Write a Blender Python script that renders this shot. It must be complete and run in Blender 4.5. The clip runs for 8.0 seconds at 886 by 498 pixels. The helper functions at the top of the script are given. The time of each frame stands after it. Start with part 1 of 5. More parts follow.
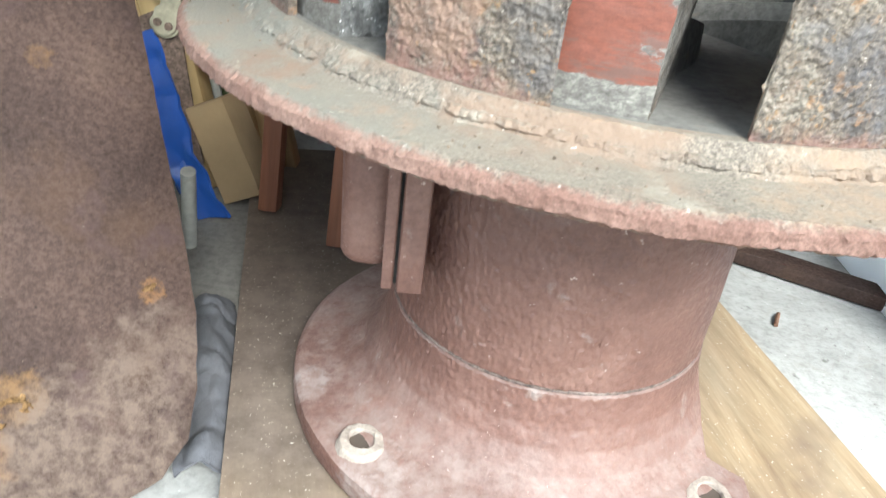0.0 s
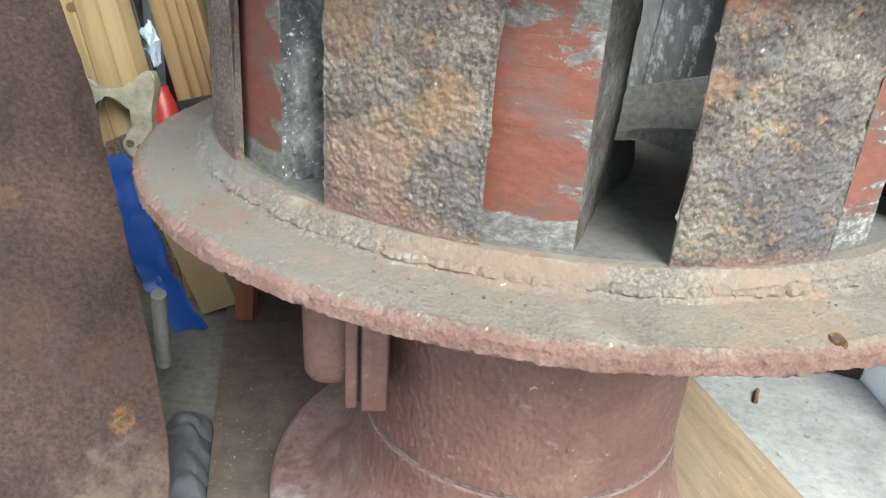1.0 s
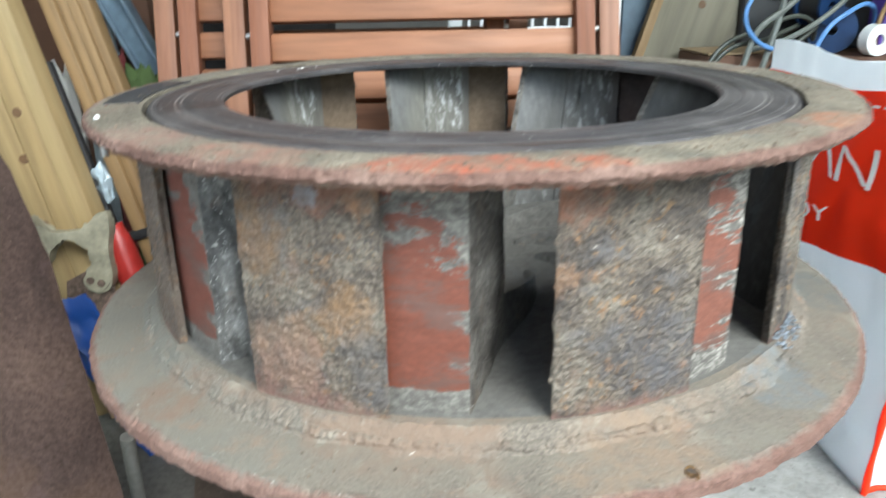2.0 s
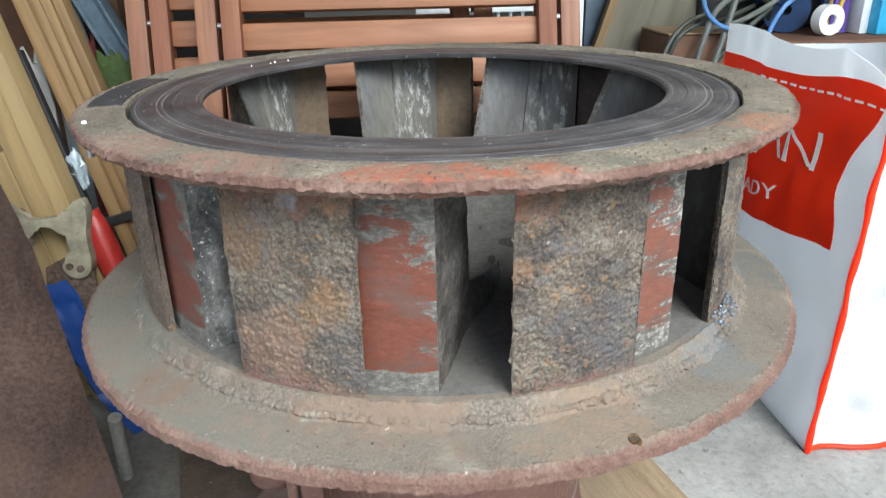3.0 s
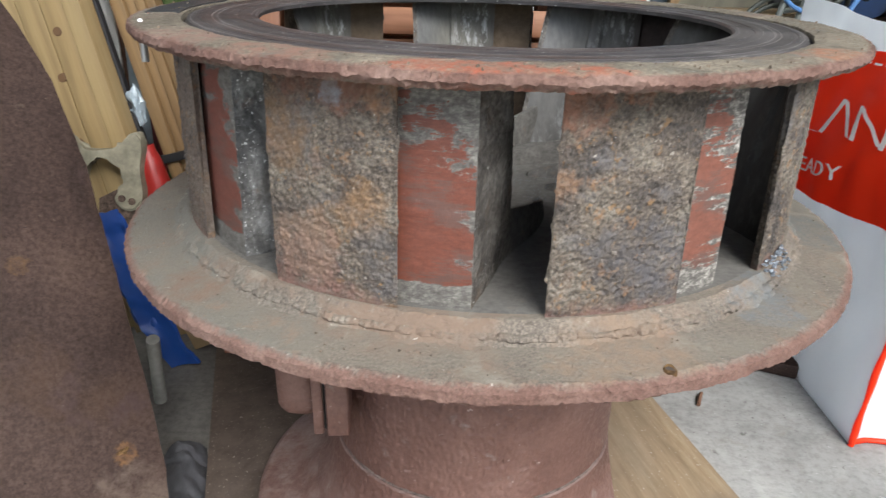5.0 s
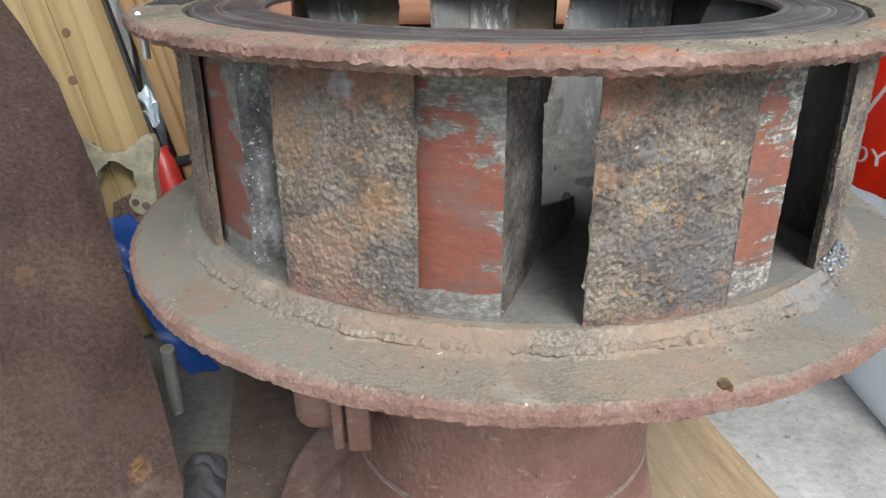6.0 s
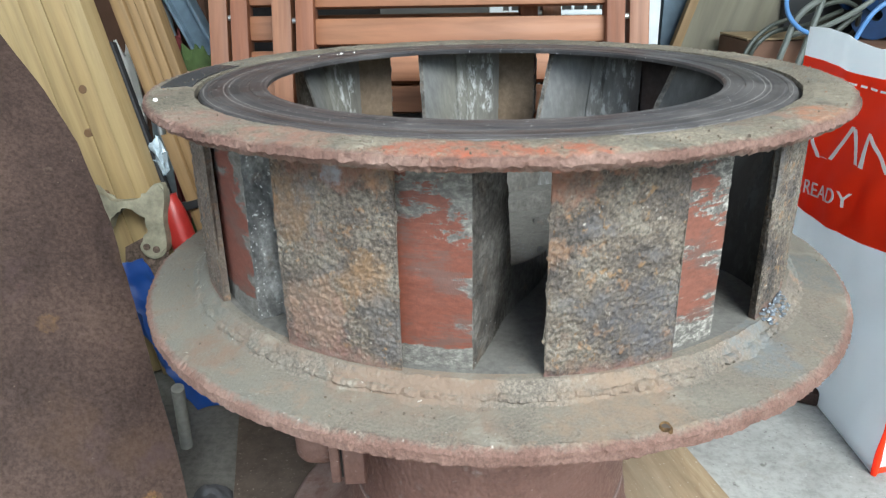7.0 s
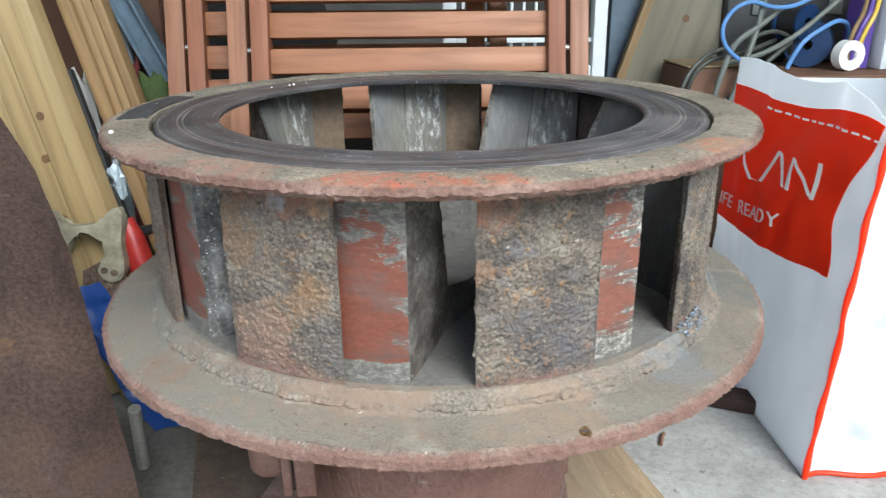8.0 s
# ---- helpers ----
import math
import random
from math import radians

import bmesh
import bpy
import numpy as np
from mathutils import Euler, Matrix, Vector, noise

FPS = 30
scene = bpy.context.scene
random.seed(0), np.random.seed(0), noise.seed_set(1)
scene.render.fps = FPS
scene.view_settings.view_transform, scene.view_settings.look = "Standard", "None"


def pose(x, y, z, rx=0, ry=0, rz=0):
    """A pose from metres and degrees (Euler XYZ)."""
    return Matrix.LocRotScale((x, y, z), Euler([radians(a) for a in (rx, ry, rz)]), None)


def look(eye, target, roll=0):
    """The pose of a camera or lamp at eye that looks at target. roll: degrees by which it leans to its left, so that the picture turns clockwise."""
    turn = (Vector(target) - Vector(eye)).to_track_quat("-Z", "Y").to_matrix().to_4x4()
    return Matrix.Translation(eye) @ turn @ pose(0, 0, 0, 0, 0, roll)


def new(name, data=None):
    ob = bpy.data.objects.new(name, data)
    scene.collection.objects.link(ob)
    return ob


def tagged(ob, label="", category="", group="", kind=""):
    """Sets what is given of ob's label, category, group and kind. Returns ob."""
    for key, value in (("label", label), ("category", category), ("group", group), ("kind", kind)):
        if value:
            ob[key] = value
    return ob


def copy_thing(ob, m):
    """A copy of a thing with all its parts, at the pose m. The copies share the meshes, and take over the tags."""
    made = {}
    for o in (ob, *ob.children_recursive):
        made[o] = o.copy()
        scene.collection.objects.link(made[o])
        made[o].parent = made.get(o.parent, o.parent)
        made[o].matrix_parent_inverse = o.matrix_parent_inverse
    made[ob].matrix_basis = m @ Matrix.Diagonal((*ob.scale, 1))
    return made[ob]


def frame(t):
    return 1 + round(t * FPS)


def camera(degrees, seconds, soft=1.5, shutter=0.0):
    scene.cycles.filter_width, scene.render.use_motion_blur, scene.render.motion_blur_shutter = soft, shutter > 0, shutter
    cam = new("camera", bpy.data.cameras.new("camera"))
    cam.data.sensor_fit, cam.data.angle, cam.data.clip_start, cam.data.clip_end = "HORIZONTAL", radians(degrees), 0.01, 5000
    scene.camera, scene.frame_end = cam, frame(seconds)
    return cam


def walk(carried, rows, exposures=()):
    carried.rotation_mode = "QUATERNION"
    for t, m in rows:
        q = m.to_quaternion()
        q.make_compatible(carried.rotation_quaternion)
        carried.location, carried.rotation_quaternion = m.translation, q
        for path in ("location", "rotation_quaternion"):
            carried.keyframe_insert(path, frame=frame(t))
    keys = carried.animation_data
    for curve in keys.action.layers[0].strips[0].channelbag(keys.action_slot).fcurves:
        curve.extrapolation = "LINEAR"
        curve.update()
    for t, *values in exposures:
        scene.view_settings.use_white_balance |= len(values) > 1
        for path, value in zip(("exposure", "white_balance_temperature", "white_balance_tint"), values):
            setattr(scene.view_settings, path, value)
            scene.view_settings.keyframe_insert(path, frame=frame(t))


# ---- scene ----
cam = camera(62.9, 8.0, 1.2, 0.32)
# seconds, eye and target in metres, roll in degrees
PATH = [
    (0, (-0.1055, -0.5530, 0.4688), (-0.0828, 1.1851, -0.5203), 8.28),
    (0.5, (-0.0944, -0.5438, 0.4929), (-0.0725, 1.2387, -0.4140), 4.77),
    (1, (-0.0833, -0.5494, 0.5032), (-0.0656, 1.2801, -0.3046), 4.50),
    (1.5, (-0.0932, -0.5516, 0.5276), (-0.0688, 1.2956, -0.2388), 2.92),
    (1.7, (-0.0823, -0.5586, 0.5565), (-0.0420, 1.2988, -0.1841), 1.11),
    (1.8, (-0.0727, -0.5649, 0.5665), (-0.0209, 1.2966, -0.1631), 0.34),
    (2, (-0.0478, -0.5799, 0.5920), (0.0329, 1.2954, -0.0986), -1.10),
    (2.2, (-0.0336, -0.5872, 0.6143), (0.0812, 1.2999, -0.0379), -2.17),
    (3.3, (-0.0543, -0.6202, 0.6246), (0.1184, 1.1886, -0.2110), -0.40),
    (3.5, (-0.0572, -0.6225, 0.6308), (0.1123, 1.1728, -0.2342), 0.52),
    (4, (-0.0492, -0.6199, 0.6302), (0.1191, 1.1737, -0.2385), 1.73),
    (4.5, (-0.0394, -0.6092, 0.6010), (0.1135, 1.1993, -0.2392), 2.01),
    (5, (-0.0428, -0.6224, 0.5727), (-0.0181, 1.2151, -0.2165), 1.68),
    (5.2, (-0.0523, -0.6088, 0.5692), (-0.0678, 1.2203, -0.2396), 1.10),
    (6.3, (-0.0376, -0.5843, 0.5619), (-0.0698, 1.2509, -0.2324), -0.41),
    (6.5, (-0.0329, -0.5959, 0.5690), (-0.0591, 1.2486, -0.2038), -0.29),
    (7, (-0.0273, -0.6292, 0.6070), (-0.0746, 1.2265, -0.1375), -0.95),
    (7.5, (-0.0267, -0.6471, 0.6191), (-0.0396, 1.2250, -0.0844), -0.61),
    (8, (-0.0081, -0.6633, 0.6219), (0.0389, 1.2112, -0.0740), -0.49),
]
walk(cam, [(t, look(eye, target, roll)) for t, eye, target, roll in PATH], [(0.0, 1.88, 6360, 4), (0.5, 1.63, 6400, 5), (1.0, 1.47, 6380, 4), (1.5, 1.33, 6380, 4), (2.0, 1.29, 6250, 3), (3.3, 0.96, 6430, 8), (5.0, 0.87, 6620, 11), (6.5, 1.12, 6360, 6), (7.0, 1.14, 6200, 3), (8.0, 1.10, 6300, 6)])

# ---- world, light, exposure ----
world = bpy.data.worlds.new("sky")
scene.world = world
world.use_nodes = True
wn = world.node_tree
sky = wn.nodes.new("ShaderNodeTexSky")
sky.sky_type, sky.sun_disc = "NISHITA", False
sky.sun_elevation, sky.sun_rotation = radians(45), radians(157)
wn.nodes["Background"].inputs[1].default_value = 0.13
wn.links.new(sky.outputs[0], wn.nodes["Background"].inputs[0])

sun_data = bpy.data.lights.new("sun", "SUN")
sun_data.energy, sun_data.angle, sun_data.color = 1.3, radians(30), (1.0, 0.96, 0.9)
sun = new("sun", sun_data)
sun.matrix_world = look((0.7, -1.65, 2.2), (0, 0, 0.4))

door_light = bpy.data.lights.new("doorway_daylight", "AREA")
door_light.shape, door_light.size, door_light.size_y, door_light.energy = "RECTANGLE", 3.0, 1.1, 84
door_light.color = (0.925, 0.985, 1.0)
new("doorway_daylight", door_light).matrix_world = look((1.4, -1.42, 2.0), (0.05, 0.1, 0.38))

# added fill lamp that brightens the bag's left-facing side
bag_fill = bpy.data.lights.new("bag_fill_lamp", "AREA")
bag_fill.shape, bag_fill.size, bag_fill.size_y, bag_fill.energy = "RECTANGLE", 0.9, 0.8, 6
bag_fill.color = (0.88, 0.96, 1.0)
new("bag_fill_lamp", bag_fill).matrix_world = look((-1.36, -0.85, 1.3), (0.5, 0.2, 0.35))


# ---- materials ----
def mat(name):
    m = bpy.data.materials.new(name)
    m.use_nodes = True
    nt = m.node_tree
    return m, nt, nt.nodes["Principled BSDF"]


def node(nt, kind, **inputs):
    n = nt.nodes.new(kind)
    for k, v in inputs.items():
        n.inputs[k.replace("_", " ")].default_value = v
    return n


def coords(nt, scale=(1, 1, 1), offset_random=False, world_space=True):
    tc = nt.nodes.new("ShaderNodeNewGeometry") if world_space else nt.nodes.new("ShaderNodeTexCoord")
    out = tc.outputs["Position"] if world_space else tc.outputs["Object"]
    mp = nt.nodes.new("ShaderNodeMapping")
    mp.inputs["Scale"].default_value = scale
    nt.links.new(out, mp.inputs["Vector"])
    if offset_random:
        info = nt.nodes.new("ShaderNodeObjectInfo")
        mul = nt.nodes.new("ShaderNodeMath")
        mul.operation = "MULTIPLY"
        mul.inputs[1].default_value = 17.0
        nt.links.new(info.outputs["Random"], mul.inputs[0])
        nt.links.new(mul.outputs[0], mp.inputs["Location"])
    return mp.outputs[0]


def noise_tex(nt, vec, scale, detail=6.0, rough=0.6, distort=0.0):
    n = node(nt, "ShaderNodeTexNoise", Scale=scale, Detail=detail, Roughness=rough, Distortion=distort)
    nt.links.new(vec, n.inputs["Vector"])
    return n.outputs["Fac"]


def ramp(nt, fac, stops):
    r = nt.nodes.new("ShaderNodeValToRGB")
    e = r.color_ramp.elements
    while len(e) < len(stops):
        e.new(0.5)
    for el, (p, c) in zip(e, stops):
        el.position = p
        el.color = (*c, 1) if len(c) == 3 else c
    nt.links.new(fac, r.inputs["Fac"])
    return r.outputs["Color"]


def grey(a):
    return (a, a, a)


def mixc(nt, fac, a, b, mode="MIX"):
    m = nt.nodes.new("ShaderNodeMix")
    m.data_type, m.blend_type = "RGBA", mode
    for sock, v in ((m.inputs[0], fac), (m.inputs[6], a), (m.inputs[7], b)):
        if isinstance(v, (int, float)):
            sock.default_value = v
        elif isinstance(v, tuple):
            sock.default_value = (*v, 1)
        else:
            nt.links.new(v, sock)
    return m.outputs[2]


def bump(nt, bsdf, height, strength=0.5, distance=0.002, chain=None):
    b = node(nt, "ShaderNodeBump", Strength=strength, Distance=distance)
    nt.links.new(height, b.inputs["Height"])
    if chain:
        nt.links.new(chain, b.inputs["Normal"])
    nt.links.new(b.outputs[0], bsdf.inputs["Normal"])
    return b.outputs[0]


def rusty(name, stops, scale=30.0, fine=260.0, pit=0.8, spots=None, rough=(0.75, 0.95), stretch=(1, 1, 1), metal=0.0, dust=None, rnd=False, edge=None, foot=None, patches=(), grain_mix=0.75, spec=0.5):
    """Corroded metal: broad colour patches, fine grain, pitted relief, optional spots and settled dust on upward faces."""
    m, nt, b = mat(name)
    big = noise_tex(nt, coords(nt, stretch, rnd), scale, 8, 0.62, 0.3)
    v = coords(nt, (1, 1, 1), rnd)
    col = ramp(nt, big, stops)
    grain = noise_tex(nt, v, fine, 4, 0.7)
    col = mixc(nt, grain_mix, col, ramp(nt, grain, [(0.34, grey(0.2)), (0.49, grey(0.8)), (0.64, grey(1.5))]), "MULTIPLY")
    if spots:
        for sc, lo, hi, c in spots:
            f = noise_tex(nt, v, sc, 5, 0.65, 0.15)
            col = mixc(nt, ramp(nt, f, [(lo, grey(0)), (hi, grey(1))]), col, c)
    if dust:
        g = nt.nodes.new("ShaderNodeNewGeometry")
        sep = nt.nodes.new("ShaderNodeSeparateXYZ")
        nt.links.new(g.outputs["Normal"], sep.inputs[0])
        f = noise_tex(nt, v, 55.0, 6, 0.7)
        mul = nt.nodes.new("ShaderNodeMath")
        mul.operation = "MULTIPLY"
        nt.links.new(ramp(nt, sep.outputs["Z"], [(dust[1], grey(0)), (dust[2], grey(1))]), mul.inputs[0])
        nt.links.new(ramp(nt, f, [(0.35, grey(0.1)), (0.65, grey(0.85))]), mul.inputs[1])
        col = mixc(nt, mul.outputs[0], col, dust[0])
    for centre, radius, c in patches:
        dist = nt.nodes.new("ShaderNodeVectorMath")
        dist.operation = "DISTANCE"
        dist.inputs[1].default_value = centre
        nt.links.new(v, dist.inputs[0])
        wob = node(nt, "ShaderNodeMath")
        wob.operation = "MULTIPLY_ADD"
        wob.inputs[1].default_value = radius * 1.6
        nt.links.new(noise_tex(nt, v, 2.2 / radius, 7, 0.7), wob.inputs[0])
        nt.links.new(dist.outputs["Value"], wob.inputs[2])
        mr = nt.nodes.new("ShaderNodeMapRange")
        mr.inputs["From Min"].default_value, mr.inputs["From Max"].default_value = radius * 1.45, radius * 1.75
        mr.inputs["To Min"].default_value, mr.inputs["To Max"].default_value = 0.85, 0.0
        nt.links.new(wob.outputs[0], mr.inputs["Value"])
        brk = nt.nodes.new("ShaderNodeMath")
        brk.operation = "MULTIPLY"
        nt.links.new(mr.outputs[0], brk.inputs[0])
        nt.links.new(ramp(nt, noise_tex(nt, v, 70.0, 7, 0.75), [(0.38, grey(0.05)), (0.6, grey(1.0))]), brk.inputs[1])
        col = mixc(nt, brk.outputs[0], col, c)
    if foot:
        g2 = nt.nodes.new("ShaderNodeNewGeometry")
        sp = nt.nodes.new("ShaderNodeSeparateXYZ")
        nt.links.new(g2.outputs["Position"], sp.inputs[0])
        wob = node(nt, "ShaderNodeMath")
        wob.operation = "MULTIPLY_ADD"
        wob.inputs[1].default_value = 0.035
        nt.links.new(noise_tex(nt, v, 60.0, 5, 0.65), wob.inputs[0])
        nt.links.new(sp.outputs["Z"], wob.inputs[2])
        mr = nt.nodes.new("ShaderNodeMapRange")
        mr.inputs["From Min"].default_value, mr.inputs["From Max"].default_value = foot[1] + 0.012, foot[1] + 0.020
        mr.inputs["To Min"].default_value, mr.inputs["To Max"].default_value = 0.7, 0.0
        nt.links.new(wob.outputs[0], mr.inputs["Value"])
        col = mixc(nt, mr.outputs[0], col, foot[0])
    if edge:
        g3 = nt.nodes.new("ShaderNodeNewGeometry")
        fl = nt.nodes.new("ShaderNodeVectorMath")
        fl.operation = "MULTIPLY"
        fl.inputs[1].default_value = (1, 1, 0)
        ln = nt.nodes.new("ShaderNodeVectorMath")
        ln.operation = "LENGTH"
        nt.links.new(g3.outputs["Position"], fl.inputs[0])
        nt.links.new(fl.outputs[0], ln.inputs[0])
        wob = node(nt, "ShaderNodeMath")
        wob.operation = "MULTIPLY_ADD"
        wob.inputs[1].default_value = 0.012
        nt.links.new(noise_tex(nt, v, 120.0, 6, 0.75), wob.inputs[0])
        nt.links.new(ln.outputs["Value"], wob.inputs[2])
        mr = nt.nodes.new("ShaderNodeMapRange")
        mr.inputs["From Min"].default_value, mr.inputs["From Max"].default_value = edge[0] + 0.0045, edge[0] + 0.0085
        nt.links.new(wob.outputs[0], mr.inputs["Value"])
        col = mixc(nt, mr.outputs[0], col, mixc(nt, 0.55, ramp(nt, big, edge[1]), ramp(nt, grain, [(0.28, grey(0.25)), (0.48, grey(0.8)), (0.7, grey(1.3))]), "MULTIPLY"))
    nt.links.new(col, b.inputs["Base Color"])
    nt.links.new(ramp(nt, grain, [(0.3, grey(rough[1])), (0.7, grey(rough[0]))]), b.inputs["Roughness"])
    b.inputs["Metallic"].default_value = metal
    b.inputs["Specular IOR Level"].default_value = spec
    vor = nt.nodes.new("ShaderNodeTexVoronoi")
    vor.inputs["Scale"].default_value = fine * 0.9
    nt.links.new(v, vor.inputs["Vector"])
    n1 = bump(nt, b, noise_tex(nt, v, fine * 0.55, 6, 0.7), pit, 0.003)
    bump(nt, b, vor.outputs["Distance"], pit * 0.5, 0.0015, n1)
    return m


def plain(name, color, rough=0.5, metal=0.0, vary=0.25, scale=25.0, bump_scale=200.0, bump_s=0.15, coat=0.0):
    m, nt, b = mat(name)
    v = coords(nt, (1, 1, 1), True, False)
    f = noise_tex(nt, v, scale, 6, 0.65)
    dark = tuple(c * (1 - vary) for c in color)
    lite = tuple(min(1, c * (1 + vary)) for c in color)
    nt.links.new(ramp(nt, f, [(0.3, dark), (0.55, color), (0.75, lite)]), b.inputs["Base Color"])
    b.inputs["Roughness"].default_value = rough
    b.inputs["Metallic"].default_value = metal
    b.inputs["Coat Weight"].default_value = coat
    bump(nt, b, noise_tex(nt, v, bump_scale, 4, 0.6), bump_s, 0.002)
    return m


def wood(name, light, dark, axis="Z", scale=18.0, rough=0.6, knots=False, rnd=True, streak=14.0):
    m, nt, b = mat(name)
    st = {"Z": (1, 1, 1 / streak), "X": (1 / streak, 1, 1), "Y": (1, 1 / streak, 1)}[axis]
    v = coords(nt, st, rnd, False)
    f = noise_tex(nt, v, scale * 4, 7, 0.65, 0.4)
    g = noise_tex(nt, v, scale, 4, 0.55, 1.5)
    w = nt.nodes.new("ShaderNodeTexWave")
    w.inputs["Scale"].default_value, w.inputs["Distortion"].default_value, w.inputs["Detail"].default_value = scale * 0.9, 6.0, 3.0
    nt.links.new(v, w.inputs["Vector"])
    col = mixc(nt, ramp(nt, g, [(0.3, grey(0)), (0.7, grey(1))]), light, dark)
    col = mixc(nt, 0.45, col, ramp(nt, f, [(0.3, grey(0.45)), (0.6, grey(1))]), "MULTIPLY")
    col = mixc(nt, 0.3, col, ramp(nt, w.outputs["Fac"], [(0.0, grey(0.55)), (0.6, grey(1))]), "MULTIPLY")
    nt.links.new(col, b.inputs["Base Color"])
    nt.links.new(ramp(nt, f, [(0.3, grey(rough + 0.15)), (0.7, grey(rough - 0.05))]), b.inputs["Roughness"])
    bump(nt, b, f, 0.25, 0.001)
    return m


EDGE_RED = [(0.3, (0.072, 0.036, 0.027)), (0.45, (0.130, 0.068, 0.052)), (0.58, (0.170, 0.099, 0.078)), (0.72, (0.24, 0.155, 0.125))]
# the wide patch at (-0.205, -0.143) darkens the left plate, as shade
M_PLATE = rusty("rusted_cast_plate", [(0.30, (0.028, 0.024, 0.023)), (0.42, (0.076, 0.061, 0.051)), (0.52, (0.125, 0.099, 0.077)), (0.62, (0.150, 0.128, 0.103)), (0.75, (0.22, 0.184, 0.143))],
                34, 420, 0.8, [(60, 0.60, 0.70, (0.235, 0.125, 0.06)), (95, 0.60, 0.70, (0.055, 0.045, 0.042)), (16, 0.56, 0.68, (0.105, 0.097, 0.097)), (11, 0.58, 0.70, (0.20, 0.115, 0.075)), (150, 0.60, 0.68, (0.20, 0.12, 0.06)), (250, 0.63, 0.69, (0.28, 0.25, 0.215)), (190, 0.59, 0.68, (0.042, 0.036, 0.034)), (420, 0.69, 0.73, (0.5, 0.47, 0.43))],
                rough=(0.55, 0.9), foot=((0.165, 0.088, 0.07), 0.374), grain_mix=0.75,
                patches=(((0.0326, -0.2479, 0.497), 0.024, (0.23, 0.105, 0.065)), ((0.0647, -0.2415, 0.503), 0.012, (0.24, 0.095, 0.05)), ((0.027, -0.2485, 0.45), 0.012, (0.21, 0.12, 0.07)), ((0.09, -0.233, 0.395), 0.040, (0.072, 0.068, 0.074)), ((-0.0977, -0.2301, 0.502), 0.022, (0.22, 0.10, 0.065)), ((-0.0731, -0.2391, 0.495), 0.014, (0.29, 0.15, 0.08)), ((-0.0855, -0.2349, 0.430), 0.02, (0.21, 0.125, 0.068)), ((-0.135, -0.210, 0.47), 0.030, (0.15, 0.088, 0.045)), ((-0.075, -0.238, 0.405), 0.018, (0.115, 0.102, 0.094)), ((-0.105, -0.226, 0.415), 0.016, (0.19, 0.112, 0.06)), ((-0.085, -0.235, 0.44), 0.010, (0.18, 0.105, 0.052)), ((-0.12, -0.219, 0.382), 0.035, (0.17, 0.085, 0.068)), ((-0.12, -0.219, 0.506), 0.026, (0.16, 0.075, 0.052)), ((-0.085, -0.235, 0.506), 0.022, (0.16, 0.08, 0.055)), ((-0.205, -0.143, 0.44), 0.09, (0.115, 0.085, 0.068)), ((-0.1017, -0.2284, 0.494), 0.009, (0.24, 0.25, 0.27)), ((-0.1212, -0.2187, 0.400), 0.03, (0.19, 0.125, 0.09))))
M_DISC = rusty("dusty_rusted_disc", [(0.3, (0.088, 0.07216, 0.05984)), (0.5, (0.1452, 0.1214, 0.09856)), (0.7, (0.198, 0.154, 0.1188))],
               14, 520, 0.45, [(7, 0.48, 0.62, (0.128, 0.122, 0.104)), (11, 0.53, 0.64, (0.16, 0.112, 0.082)), (38, 0.59, 0.70, (0.20, 0.125, 0.086)), (22, 0.58, 0.7, (0.225, 0.205, 0.17)), (90, 0.62, 0.70, (0.11, 0.092, 0.08)), (170, 0.64, 0.74, (0.095, 0.078, 0.066)), (210, 0.66, 0.73, (0.5, 0.46, 0.41))],
               dust=((0.150, 0.132, 0.106), 0.86, 1.0), edge=(0.2965, EDGE_RED), patches=(((0.17, -0.20, 0.357), 0.035, (0.12, 0.13, 0.135)), ((0.26, -0.06, 0.357), 0.05, (0.10, 0.105, 0.10)), ((-0.20, -0.19, 0.357), 0.03, (0.15, 0.10, 0.072)), ((0.07, -0.275, 0.357), 0.05, (0.19, 0.135, 0.095))), grain_mix=0.6)
M_TOPRIM = rusty("rusted_top_rim", [(0.3, (0.095, 0.080, 0.060)), (0.5, (0.165, 0.142, 0.108)), (0.7, (0.225, 0.19, 0.145))],
                 18, 380, 0.6, [(13, 0.58, 0.7, (0.19, 0.118, 0.09)), (26, 0.56, 0.66, (0.125, 0.118, 0.098)), (60, 0.60, 0.70, (0.27, 0.24, 0.19)), (110, 0.63, 0.70, (0.055, 0.045, 0.038)), (230, 0.67, 0.73, (0.45, 0.42, 0.38))], edge=(0.2745, EDGE_RED),
                 patches=(((-0.050, -0.271, 0.515), 0.032, (0.29, 0.075, 0.040)), ((-0.012, -0.275, 0.515), 0.034, (0.31, 0.080, 0.042)), ((0.032, -0.274, 0.515), 0.028, (0.30, 0.085, 0.045)), ((0.20, -0.185, 0.516), 0.030, (0.30, 0.12, 0.065)), ((0.215, -0.150, 0.516), 0.012, (0.07, 0.055, 0.045)), ((-0.20, -0.18, 0.516), 0.045, (0.20, 0.112, 0.088)), ((-0.13, -0.236, 0.516), 0.045, (0.225, 0.115, 0.085)), ((0.24, -0.12, 0.516), 0.05, (0.215, 0.185, 0.14))), grain_mix=0.55)
M_BED = rusty("dusty_hub_plate", [(0.3, (0.06, 0.056, 0.051)), (0.6, (0.105, 0.098, 0.089))], 22, 180, 0.3, [(40, 0.64, 0.76, (0.15, 0.11, 0.08)), (150, 0.66, 0.75, (0.07, 0.06, 0.05))], dust=((0.12, 0.114, 0.105), 0.8, 1.0), grain_mix=0.4)
